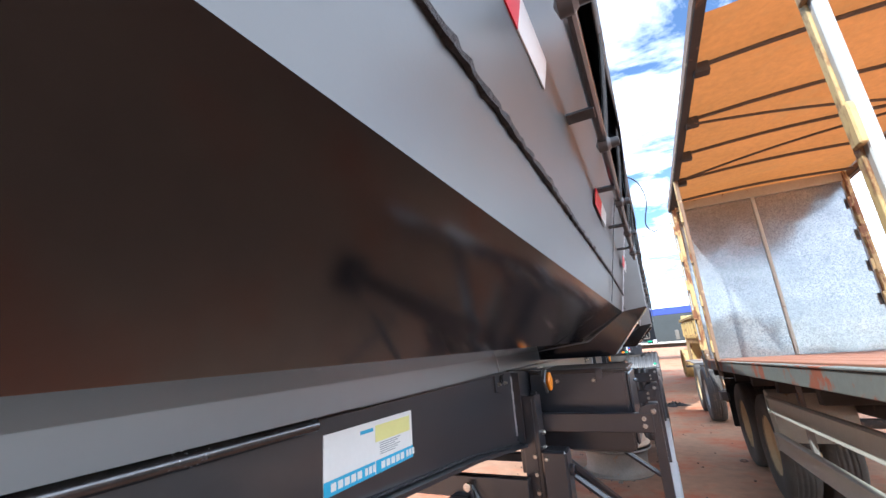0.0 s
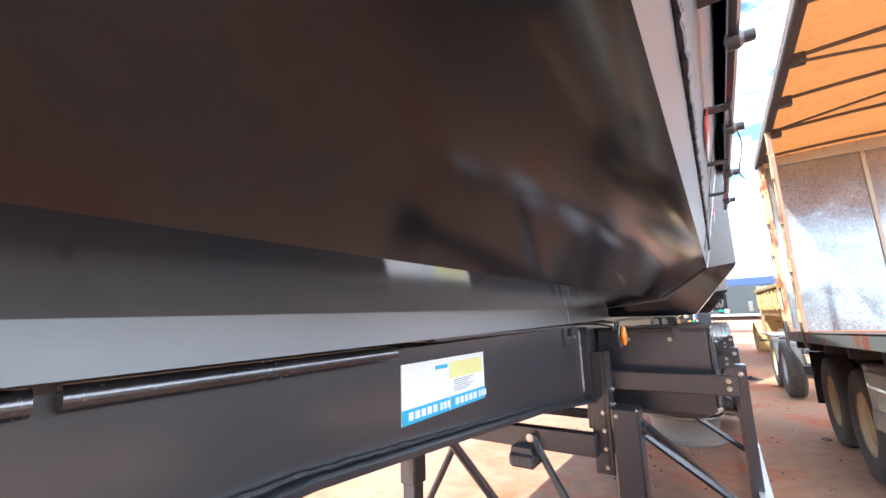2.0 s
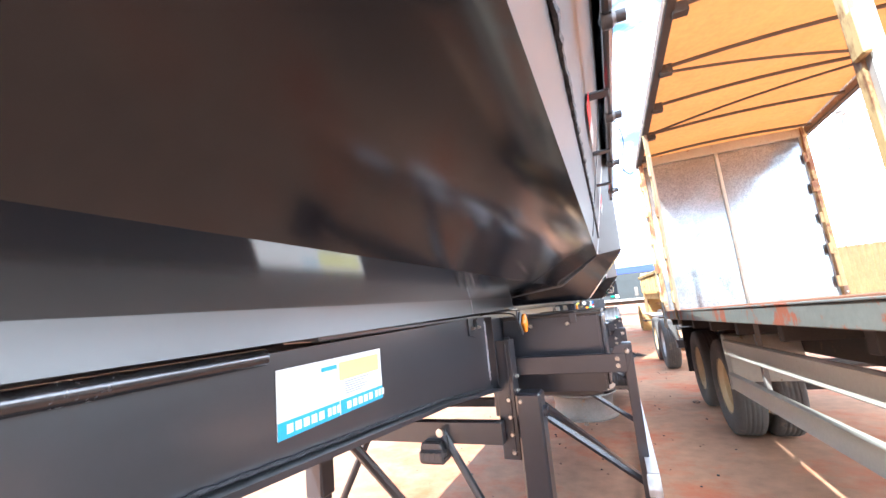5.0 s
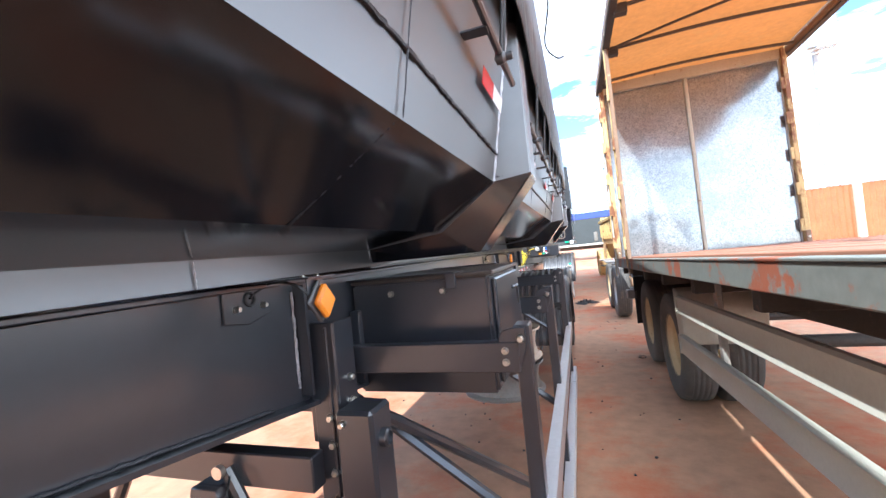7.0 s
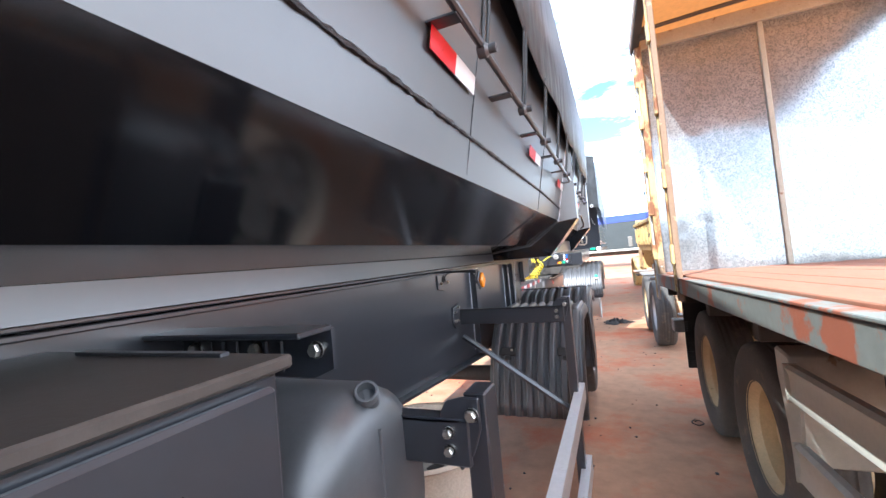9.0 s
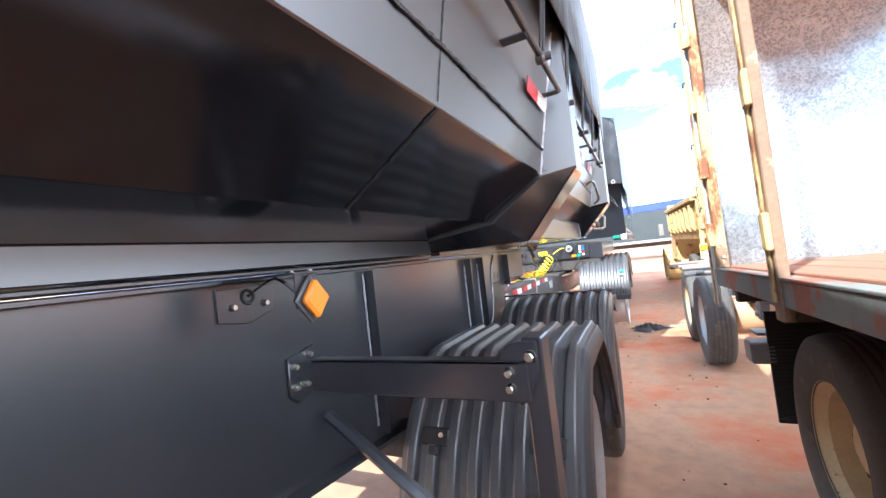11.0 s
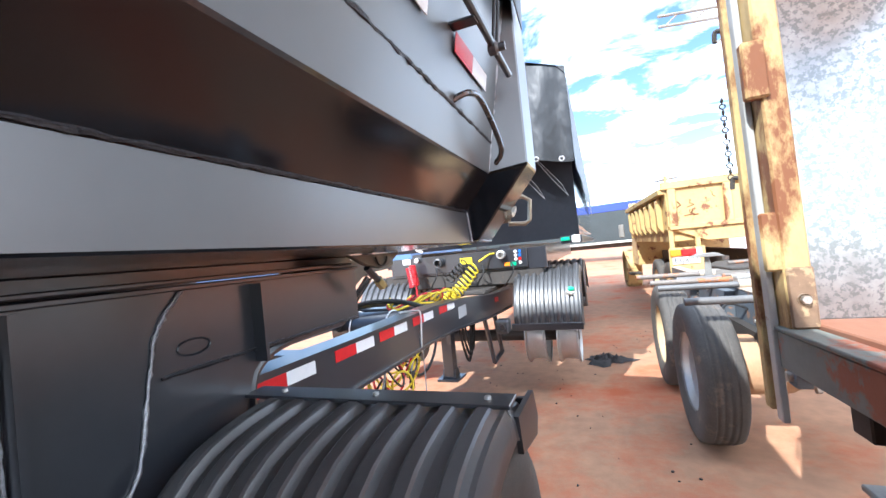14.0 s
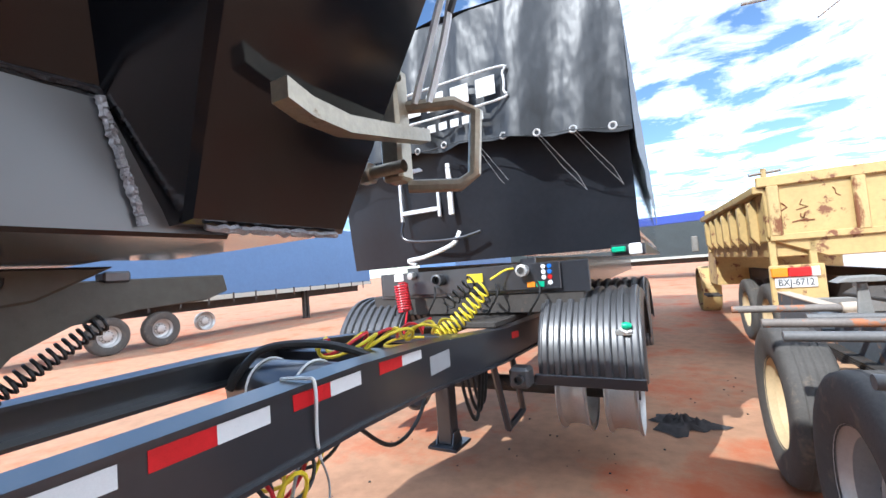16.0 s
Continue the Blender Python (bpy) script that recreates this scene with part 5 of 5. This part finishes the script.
for k, (cc, x0, x1) in enumerate((("yellow", -1.35, -1.02), ("redhose", -1.28, -1.1), ("yellow", -1.2, -0.95))):
    ho = thing("loose_hose", "slack coloured air hose lying on the frame", "hose", "loose hoses")
    pts = []
    for i in range(60):
        t = i / 59
        pts.append((x0 + (x1 - x0) * t + 0.06 * math.cos(t * 22 + k), 9.45 + 0.8 * t + 0.05 * math.sin(t * 19 + k * 2), 1.22 + 0.04 * math.sin(t * 25 + k * 1.3)))
    part("hose", tube(pts, 0.009, 6), M[cc], ho)
for k, (cc, x0, r) in enumerate((("yellow", -0.86, 0.085), ("redhose", -0.95, 0.075), ("yellow", -1.0, 0.08), ("blackhose", -0.92, 0.06))):
    ho = thing("hanging_hose", "spiral hose hanging in loops below the frame", "hose", "hanging hoses")
    pts = []
    for i in range(110):
        t = i / 109
        pts.append((x0 + 0.05 * math.sin(t * 31 + k), 8.22 + 0.1 * k + 0.78 * t + 0.85 * r * math.cos(t * 38 + k), 0.74 + 0.2 * t * t + 0.04 * k + r * math.sin(t * 38 + k)))
    part("hose", tube(pts, 0.007, 6), M[cc], ho)
for y in (8.9, 8.55):
    sw = thing("hose_clamp", "grey valve clamp hanging on the spiral hoses", "clamp", "hose clamps")
    part("clamp_body", box(-0.885, -0.855, y, y + 0.03, 0.77, 0.88, 0.008), M["undercarriage"], sw)
    part("clamp_stem", tube([(-0.87, y + 0.02, 0.88), (-0.85, y + 0.05, 1.02)], 0.006, 6), M["greyhose"], sw)
wr = thing("tie_wire", "white tie cord round the frame rail", "cord")
part("loop", tube(smooth_path([(-0.93, 8.95, 1.235), (-0.83, 8.96, 1.24), (-0.795, 8.97, 1.22), (-0.81, 8.98, 1.05), (-0.82, 9.0, 0.97)]), 0.006, 6), M["label"], wr)
part("tail", tube(smooth_path([(-0.82, 9.0, 0.97), (-0.84, 9.05, 0.85), (-0.82, 9.0, 0.7), (-0.84, 9.02, 0.6)]), 0.004, 6), M["greyhose"], wr)
at = thing("air_tank", "black air reservoir strapped inside the frame", "tank")
part("shell", lathe([(0.001, -0.36), (0.08, -0.35), (0.125, -0.31), (0.13, -0.26), (0.13, 0.26), (0.125, 0.31), (0.08, 0.35), (0.001, 0.36)], (-1.35, 9.35, 1.06), "x", 28), M["beam"], at)
for x in (-1.5, -1.2):
    part("strap", tube([(x, 9.35 + 0.136 * math.cos(q), 1.06 + 0.136 * math.sin(q)) for q in (2 * math.pi * i / 24 for i in range(25))], 0.006, 6), M["label"], at)
bh = thing("brake_hose", "thick black brake hose arching over the frame", "hose")
part("hose", tube(smooth_path([(-1.6, 9.2, 1.08), (-1.5, 9.3, 1.24), (-1.25, 9.4, 1.26), (-1.05, 9.5, 1.2), (-0.95, 9.7, 1.05)]), 0.02, 8), M["blackhose"], bh)
bh2 = thing("brake_hose", "slack grey-brown hose sagging under the frame rail", "hose")
part("hose", tube(smooth_path([(-1.38, 9.48, 1.06), (-1.44, 9.9, 0.66), (-1.46, 10.25, 0.43), (-1.43, 10.55, 0.55), (-1.40, 10.75, 1.0)]), 0.014, 8), M["blackhose"], bh2)
for k in range(3):
    bh3 = thing("brake_hose", "black hose looping beside the support leg", "hose")
    part("hose", tube(smooth_path([(-1.22, 10.75 + k * 0.1, 0.98), (-1.19, 10.82 + k * 0.09, 0.55), (-1.17, 10.95 + k * 0.08, 0.40 + 0.05 * k), (-1.15, 11.05 + k * 0.07, 0.95)]), 0.014, 8), M["blackhose"], bh3)
sl = thing("support_leg", "black support leg with square foot plate", "support leg")
part("post", box(-1.41, -1.29, 10.72, 10.84, 0.25, 1.0, 0.008), M["beam"], sl)
part("foot", prism([(-1.47, 10.66), (-1.23, 10.66), (-1.22, 10.90), (-1.48, 10.90)], "z", 0.225, 0.25, bev=0.004), M["beam"], sl)
for x in (-1.42, -1.285):
    part("foot_web", prism([(10.7, 0.25), (10.86, 0.25), (10.82, 0.34), (10.74, 0.34)], "x", x, x + 0.008), M["beam"], sl)
part("mount_beam", box(-1.60, -0.84, 10.73, 10.83, 0.98, 1.06, 0.005), M["beam"], sl)
sf = thing("step_frame", "black tube step frame under the rail", "step")
for p0, p1 in (((-0.88, 10.62, 0.95), (-0.84, 10.74, 0.42)), ((-0.86, 10.95, 0.95), (-0.82, 11.02, 0.46)), ((-0.84, 10.74, 0.42), (-0.82, 11.02, 0.46))):
    part("step_bar", tube([p0, p1], 0.024, 6), M["beam"], sf)
vb = thing("brake_valve", "black brake valve box beside the wheels", "valve")
part("case", box(-0.78, -0.64, 10.66, 10.8, 0.72, 0.86, 0.02), M["plastic"], vb)
part("port", lathe([(0.03, 0), (0.03, 0.04), (0.001, 0.045)], (-0.70, 10.62, 0.79), "y", 12), M["plastic"], vb)
# mounting pieces at the start of the frame
nb = thing("frame_bracket", "black bolted bracket beside the frame rail", "bracket")
part("plate", prism([(7.55, 1.0), (8.15, 1.0), (8.1, 0.94), (7.9, 0.86), (7.6, 0.82)], "x", -0.80, -0.79, bev=0.003), M["beam"], nb)
part("shelf", box(-0.79, -0.42, 7.66, 7.98, 0.975, 0.99, 0.004), M["beam"], nb)
part("side", box(-0.44, -0.42, 7.66, 7.98, 0.85, 0.975, 0.004), M["beam"], nb)
for y in (7.72, 7.8, 7.93):
    bolt(nb, (-0.79, y, 0.94), "x", 0.014, 1)
part("warning_plate", box(-0.8165, -0.813, 7.70, 7.86, 1.045, 1.085, 0), M["white"], nb, "white and red warning plate")
for k in range(4):
    part("warning_bar", box(-0.813, -0.8122, 7.705 + k * 0.04, 7.725 + k * 0.04, 1.05, 1.08, 0), M["red"], nb)
part("corner_gusset", tube(smooth_path([(-0.76, 8.12, 1.335), (-0.75, 7.80, 1.33), (-0.74, 7.66, 1.30), (-0.735, 7.60, 1.22), (-0.735, 7.60, 1.02)], 6), 0.02, 8), M["beam"], nb, "rounded black edge plate")
for k in range(5):
    part("stamped_rib", box(-0.789, -0.785, 7.86 + k * 0.03, 7.872 + k * 0.03, 0.88, 0.93, 0.001), M["beam"], nb)
# front plate of the tarped trailer: sockets and lights
fp = thing("coupling_panel", "black coupling panel with sockets and coloured dots", "panel")
part("panel", box(-2.05, -0.45, 11.02, 11.05, 1.36, 1.56, 0.004), M["beam"], fp)
part("yellow_plate", box(-1.20, -1.06, 11.012, 11.02, 1.44, 1.51, 0.002), M["yellow"], fp, "yellow plate")
part("white_plate", box(-1.92, -1.82, 11.012, 11.02, 1.49, 1.555, 0.002), M["label"], fp, "white plate")
part("socket", lathe([(0.05, 0), (0.05, -0.08), (0.035, -0.085), (0.035, -0.02), (0.001, -0.02)], (-1.45, 11.02, 1.48), "y", 18), M["plastic"], fp, "black round socket")
part("socket", lathe([(0.045, 0), (0.045, -0.07), (0.03, -0.075), (0.03, -0.02), (0.001, -0.02)], (-0.72, 11.02, 1.51), "y", 18), M["rim"], fp, "grey round socket")
for k, (cc, u, z) in enumerate((("label", 0, 0.09), ("bluedot", 1, 0.09), ("label", 0, 0.05), ("bluedot", 1, 0.05), ("label", 0, 0.01), ("redlens", 1, 0.01), ("label", 1, -0.03))):
    part("tag_dot", lathe([(0.017, 0), (0.017, -0.008), (0.001, -0.009)], (-0.57 + u * 0.045, 11.02, 1.44 + z), "y", 12), M[cc], fp)
part("tag", box(-0.70, -0.64, 11.01, 11.02, 1.38, 1.42, 0.001), M["amber"], fp)
part("tag", box(-0.63, -0.57, 11.01, 11.02, 1.38, 1.42, 0.001), M["green"], fp)
part("front_beam", box(-2.2, -0.3, 11.06, 11.4, 1.18, 1.36, 0.01), M["undercarriage"], fp)
part("fifth_wheel", prism([(-1.6, 10.7), (-0.86, 10.7), (-0.8, 11.6), (-1.66, 11.6)], "z", 1.12, 1.17, bev=0.01), M["undercarriage"], fp, "greasy dark coupling plate")
for x in (-0.62, -0.95, -1.5, -1.85):
    lc = thing("panel_cable", "thin cable drooping from the coupling panel", "cable", "panel cables")
    part("cable", tube(smooth_path([(x, 11.0, 1.42), (x + 0.03, 10.94, 1.34), (x - 0.05, 10.96, 1.22), (x - 0.12, 11.1, 1.16)]), 0.008, 6), M["blackhose"], lc)
# ladder on the tarped trailer
ld = thing("ladder", "galvanised two-rung ladder on the trailer front", "ladder")
for x in (-1.73, -1.36):
    part("stile", box(x - 0.012, x + 0.012, 10.92, 10.95, 2.0, 2.50, 0.004), M["alu"], ld)
for z in (2.07, 2.42):
    part("rung", box(-1.72, -1.37, 10.915, 10.955, z - 0.018, z + 0.018, 0.003), M["alu"], ld)
part("hand_rail", tube(smooth_path([(-1.72, 10.93, 2.0), (-1.70, 10.92, 1.84), (-1.25, 10.9, 1.80), (-1.0, 10.92, 1.84)]), 0.012, 8), M["beam"], ld)
part("grab_bar", box(-1.26, -1.22, 10.9, 10.93, 2.0, 2.45, 0.004), M["label"], ld, "white grab strip")
wh = thing("white_hose", "white flexible hose under the trailer apron", "hose")
part("hose", tube(smooth_path([(-1.2, 10.95, 1.86), (-1.25, 10.9, 1.76), (-1.5, 10.88, 1.68), (-1.66, 10.88, 1.66), (-1.6, 10.9, 1.62)]), 0.018, 8), M["label"], wh)
# printed mark on the tarp: plain frame and bars
pm = part("printed_frame", tube(smooth_path([(-1.65, 10.735, 2.74), (-0.72, 10.735, 2.74), (-0.66, 10.735, 2.80), (-0.66, 10.735, 2.92), (-0.72, 10.735, 2.98), (-1.65, 10.735, 2.98)], 5), 0.009, 6), M["plate"], tt, "white printed frame")
for k in range(4):
    x = -1.5 + k * 0.21
    part("printed_bar", box(x, x + 0.15, 10.728, 10.736, 2.79, 2.93, 0.002), M["plate"], tt, "white printed bar")
for k in range(7):
    x = -1.5 + k * 0.1
    part("printed_bar", box(x, x + 0.07, 10.733, 10.740, 2.63, 2.69, 0.002), M["plate"], tt, "white printed bar")
for k in range(7):
    x = 0.02 - k * 0.24
    ey = part("eyelet", lathe([(0.022, 0), (0.028, -0.004), (0.022, -0.008), (0.016, -0.004), (0.022, 0)], (x, 10.76, hem(x) + 0.02), "y", 14), M["rim"], tt)
    if k in (1, 2, 4):
        part("tie_cord", tube([(x, 10.76, hem(x)), (x + 0.12, 10.95, 2.22), (x + 0.25, 11.05, 2.05)], 0.0022, 5), M["greyhose"], tt)
        part("tie_cord", tube([(x + 0.02, 10.76, hem(x)), (x + 0.2, 11.0, 2.17), (x + 0.25, 11.05, 2.05)], 0.0022, 5), M["greyhose"], tt)
part("hem_seam", tube([(0.12 - i * 0.09, 10.755 + 0.02 * math.sin(i * 1.3), hem(0.12 - i * 0.09) + 0.012) for i in range(28)], 0.004, 5), M["tarp"], tt)
part("corner_lamp", box(0.02, 0.1, 11.02, 11.08, 1.56, 1.64, 0.01), M["label"], tt, "white corner lamp")
part("corner_lamp", box(-0.09, 0.0, 11.03, 11.08, 1.585, 1.625, 0.008), M["green"], tt, "green corner lamp")

# ---- tailgate latch of the tipper ----
M["zincsteel"] = mat("yellowed_zinc_steel", (0.42, 0.37, 0.28), 0.38, 0.75, 0.2, 14, 0.2, 90, spots=(0.22, 0.17, 0.11), spot_at=0.6, spot_scale=12)
la = thing("tailgate_latch", "raw steel tailgate latch with eye bolts", "latch")
part("lever", loft([[(x - 0.012, y, z - 0.009), (x + 0.008, y, z - 0.009), (x + 0.008, y, z + 0.009), (x - 0.012, y, z + 0.009)] for x, y, z in ((-0.033, 8.245, 1.706), (-0.036, 8.275, 1.700), (-0.042, 8.33, 1.702), (-0.052, 8.42, 1.722), (-0.065, 8.53, 1.748))]), M["zincsteel"], la, "bent flat lever")
part("pivot_bar", box(-0.128, -0.092, 8.50, 8.535, 1.685, 1.855, 0.005), M["zincsteel"], la)
for z in (1.83, 1.70):
    part("eye_bolt", lathe([(0.001, -0.06), (0.009, -0.058), (0.009, 0.03)], (-0.11, 8.49, z), "x", 12), M["zincsteel"], la)
    part("nut", lathe([(0.001, -0.047), (0.016, -0.045), (0.016, -0.026), (0.001, -0.025)], (-0.11, 8.49, z), "x", 6), M["bolt"], la)
part("yoke", tube([(-0.10, 8.53, 1.80), (-0.03, 8.56, 1.80), (0.0, 8.57, 1.78), (-0.01, 8.57, 1.69), (-0.03, 8.56, 1.675), (-0.10, 8.53, 1.68)], 0.010, 8), M["zincsteel"], la)
part("pull_loop", tube(smooth_path([(-0.08, 8.53, 1.80), (-0.055, 8.54, 1.88), (-0.03, 8.55, 1.96), (-0.015, 8.55, 1.965), (-0.03, 8.55, 1.90), (-0.06, 8.54, 1.80)]), 0.006, 6), M["rim"], la)
part("safety_cord", tube(smooth_path([(-0.10, 8.44, 1.93), (-0.09, 8.5, 1.98), (-0.05, 8.54, 2.0), (-0.01, 8.55, 1.97), (-0.02, 8.55, 1.93)]), 0.006, 6), M["blackhose"], la)

# ---- tipping arm and hinge under the rear bay ----
def shrunk(y, z, y0, z0, k):
    return (y0 + k * (y - y0), z0 + k * (z - z0))


ta = thing("tipping_arm", "dark olive curved tipping arm plate with spring", "arm")
arm = [(7.6, 1.62), (9.28, 1.62), (9.30, 1.54), (9.18, 1.50), (8.9, 1.49), (8.68, 1.46), (8.52, 1.38), (8.40, 1.22), (8.2, 1.20), (8.05, 1.35)]
part("arm_plate", prism([shrunk(y, z, 8.023, 1.549, 0.527) for y, z in arm], "x", -0.82, -0.80, bev=0.003), M["olive"], ta)
part("spring", tube(coil((-0.79, 8.42, 1.502), (-0.79, 8.243, 1.386), 0.016, 16, n=8), 0.0033, 5), M["blackhose"], ta)
part("rest_pad", box(-0.83, -0.79, 8.42, 8.47, 1.58, 1.604, 0.004), M["beam"], ta)
hg = thing("body_hinge", "olive hinge plate with tilting screw", "hinge")
part("plate", prism([shrunk(y, z, 7.57, 1.551, 0.72) for y, z in ((8.10, 1.62), (8.66, 1.62), (8.52, 1.55), (8.40, 1.535), (8.26, 1.56))], "x", -0.605, -0.58, bev=0.004), M["olive"], hg)
part("boss", tube([(-0.574, 8.175 + 0.044 * math.cos(q), 1.588 + 0.037 * math.sin(q)) for q in (math.pi + math.pi * i / 14 for i in range(15))], 0.0045, 6), M["blackhose"], hg)
part("screw", tube([(-0.60, 8.095, 1.548), (-0.60, 8.18, 1.488)], 0.0145, 10), M["beam"], hg)
part("nut", tube([(-0.60, 8.172, 1.492), (-0.60, 8.21, 1.463)], 0.021, 6), M["yellowzinc"], hg, "yellow zinc nut")

# ---- tipper extras ----
for y in (1.965, 4.1, 5.33):
    part("vertical_seam", tube(line((-0.062 - 0.010 * (y > 2) + LEAN * 0.55, y, 2.40), (-0.062 - 0.010 * (y > 2), y, 1.87 if y > 2 else 1.84), 30), 0.0016, 5, wob=0.4), M["weld"], tip)
part("loose_cord", tube(smooth_path([(0.09, 2.9, 2.75), (0.16, 3.0, 2.72), (0.19, 3.05, 2.6), (0.16, 3.1, 2.45), (0.2, 3.15, 2.4), (0.23, 3.2, 2.42)]), 0.004, 5), M["blackhose"], tip)
part("grab_handle", tube(smooth_path([(-0.05, 7.72, 1.98), (-0.01, 7.75, 2.0), (0.0, 7.85, 2.0), (0.01, 8.0, 1.9), (-0.03, 8.08, 1.87)]), 0.009, 8), M["steelbar"], tip)

part("end_weld", tube(line((-0.187, 8.185, 1.722), (-0.187, 8.215, 1.612), 60), 0.0045, 6, wob=0.2), M["weldbright"], tip, "bright weld bead")
# clutter hooked on the rear mudguard
gcl = thing("plastic_clip", "green and white plastic clip hooked on the mudguard", "clip")
part("clip_body", box(-0.10, 0.0, 10.86, 10.90, 1.045, 1.085, 0.008), M["chassisgrey"], gcl)
part("clip_head", lathe([(0.001, -0.03), (0.02, -0.025), (0.026, 0), (0.014, 0.03), (0.001, 0.032)], (-0.03, 10.875, 1.11), "x", 12), M["green"], gcl, "green clip head")
part("clip_tail", tube([(-0.07, 10.865, 1.09), (-0.03, 10.86, 1.07), (0.0, 10.865, 1.08)], 0.009, 6), M["label"], gcl, "white tail")

# ---- things on the ground and far off ----
rg = thing("rag", "crumpled dark rag on the ground", "rag")
bm = bmesh.new()
ctr = Vector((0.22, 12.25, 0))
rows = []
for i in range(8):
    rows.append([])
    for j in range(26):
        q = 2 * math.pi * j / 26
        r = (0.20 + 0.08 * math.sin(3 * q + 1) + 0.05 * math.sin(7 * q)) * i / 7
        rows[-1].append(bm.verts.new((ctr.x + 1.25 * r * math.cos(q), ctr.y + r * math.sin(q), 0.008 + (0.16 * abs(noise.noise(Vector((r * 16, q * 2.2, 3.0)))) + 0.015) * (1 - (i / 7) ** 3))))
for i in range(7):
    for j in range(26):
        bm.faces.new((rows[i][j], rows[i + 1][j], rows[i + 1][(j + 1) % 26], rows[i][(j + 1) % 26]))
bmesh.ops.remove_doubles(bm, verts=bm.verts, dist=0.0005)
part("cloth", bm, M["rag"], rg, "", 1.5)
random.seed(5)
bm = bmesh.new()
for k in range(240):
    x, y = random.uniform(-2.2, 0.9), random.uniform(1.5, 14)
    s = random.uniform(0.004, 0.014)
    bmesh.ops.create_icosphere(bm, subdivisions=1, radius=s, matrix=Matrix.Translation((x, y, s * 0.4)) @ Matrix.Diagonal((1, random.uniform(0.6, 1.4), 0.6, 1)))
tagged(part("grit", bm, M["undercarriage"]), "scattered small stones and grit", "gravel", kind="stuff")
fc = thing("wire_scrap", "small loop of dark wire on the ground", "wire")
part("wire", tube(smooth_path([(0.84, 7.2, 0.008), (0.80, 7.12, 0.008), (0.84, 7.06, 0.008), (0.89, 7.1, 0.01), (0.86, 7.16, 0.012), (0.83, 7.13, 0.012)]), 0.004, 5), M["blackhose"], fc)
gp = thing("gantry_mast", "grey steel mast with open lattice arm", "mast")
part("mast", tube([(7.3, 22, 0), (7.3, 22, 8.6)], 0.12, 14), M["chassisgrey"], gp)
for z in (7.9, 8.25):
    part("arm", tube([(7.3, 22, z), (2.8, 22, z + 0.5)], 0.05, 8), M["chassisgrey"], gp)
for k in range(6):
    x = 3.0 + k * 0.8
    part("lattice", tube([(x, 22, 7.9 + (7.3 - x) * 0.11), (x + 0.4, 22, 8.25 + (6.9 - x) * 0.11)], 0.03, 6), M["chassisgrey"], gp)
for x in (4.3, 5.6):
    part("spur", tube([(x + 0.8, 22, 7.9), (x, 21.8, 7.35)], 0.03, 6), M["chassisgrey"], gp)
bb = thing("billboard", "faded blue billboard with grated service walkway", "billboard")
part("panel", box(9.0, 9.9, 20.0, 20.15, 7.9, 10.2, 0.02), M["signblue"], bb)
part("panel_frame", box(8.95, 9.95, 20.15, 20.25, 7.8, 10.3, 0.02), M["greypost"], bb)
part("pole", tube([(9.45, 20.6, 0), (9.45, 20.6, 9.5)], 0.12, 14), M["greypost"], bb)
part("pole_arm", box(9.35, 9.55, 20.2, 20.7, 8.6, 8.75, 0.01), M["greypost"], bb)
wk = part("walkway", box(8.9, 10.3, 19.3, 19.34, 7.6, 7.65, 0.004), M["greypost"], bb)
part("walkway_edge", box(8.9, 10.3, 19.96, 20.0, 7.6, 7.65, 0.004), M["greypost"], wk)
for k in range(6):
    part("walkway_bar", box(8.9 + k * 0.27, 8.93 + k * 0.27, 19.3, 20.0, 7.6, 7.64, 0.003), M["greypost"], wk)
rz = thing("razor_wire", "coil of razor wire along the fence top", "wire")
for k in range(6):
    xa = 7.0 + k * 2.4
    part("wire_coil", tube(coil((xa, 21 - 0.25 * (xa - 7), 2.92), (xa + 2.4, 21 - 0.25 * (xa - 4.6), 2.92), 0.22, 9, n=14), 0.010, 4), M["chassisgrey"], rz)
tc2 = thing("storage_roof", "pale corrugated roof behind the dump truck", "building")
part("roof", prism([(30, 2.9), (45, 2.9), (37.5, 4.4)], "x", 5.0, 22), M["building"], tc2)
part("wall", box(5.2, 21.8, 30.5, 44.5, 0, 2.9, 0.02), M["building"], tc2)
for k, (x, y, r) in enumerate(((-13.5, 30, 4), (-13.8, 46, 2), (-9, 62, 30))):
    curtain_trailer(pose(x, y, 0, 0, 0, r), 13, M["curtain"] if k < 1 else M["darkcurtain"], "distant parked curtain trailer in the yard")
# rust streaks and scratches on the dump bed
random.seed(9)
for k in range(26):
    u, z = random.uniform(0.15, 2.35), random.uniform(1.75, 2.2)
    pts = [(u + random.uniform(-0.05, 0.05) * i * 0.6, -0.004, z - 0.035 * i + random.uniform(-0.02, 0.02)) for i in range(4)]
    part("scratch", tube(pts, random.uniform(0.005, 0.013), 5), M["rustscratch"], dt)
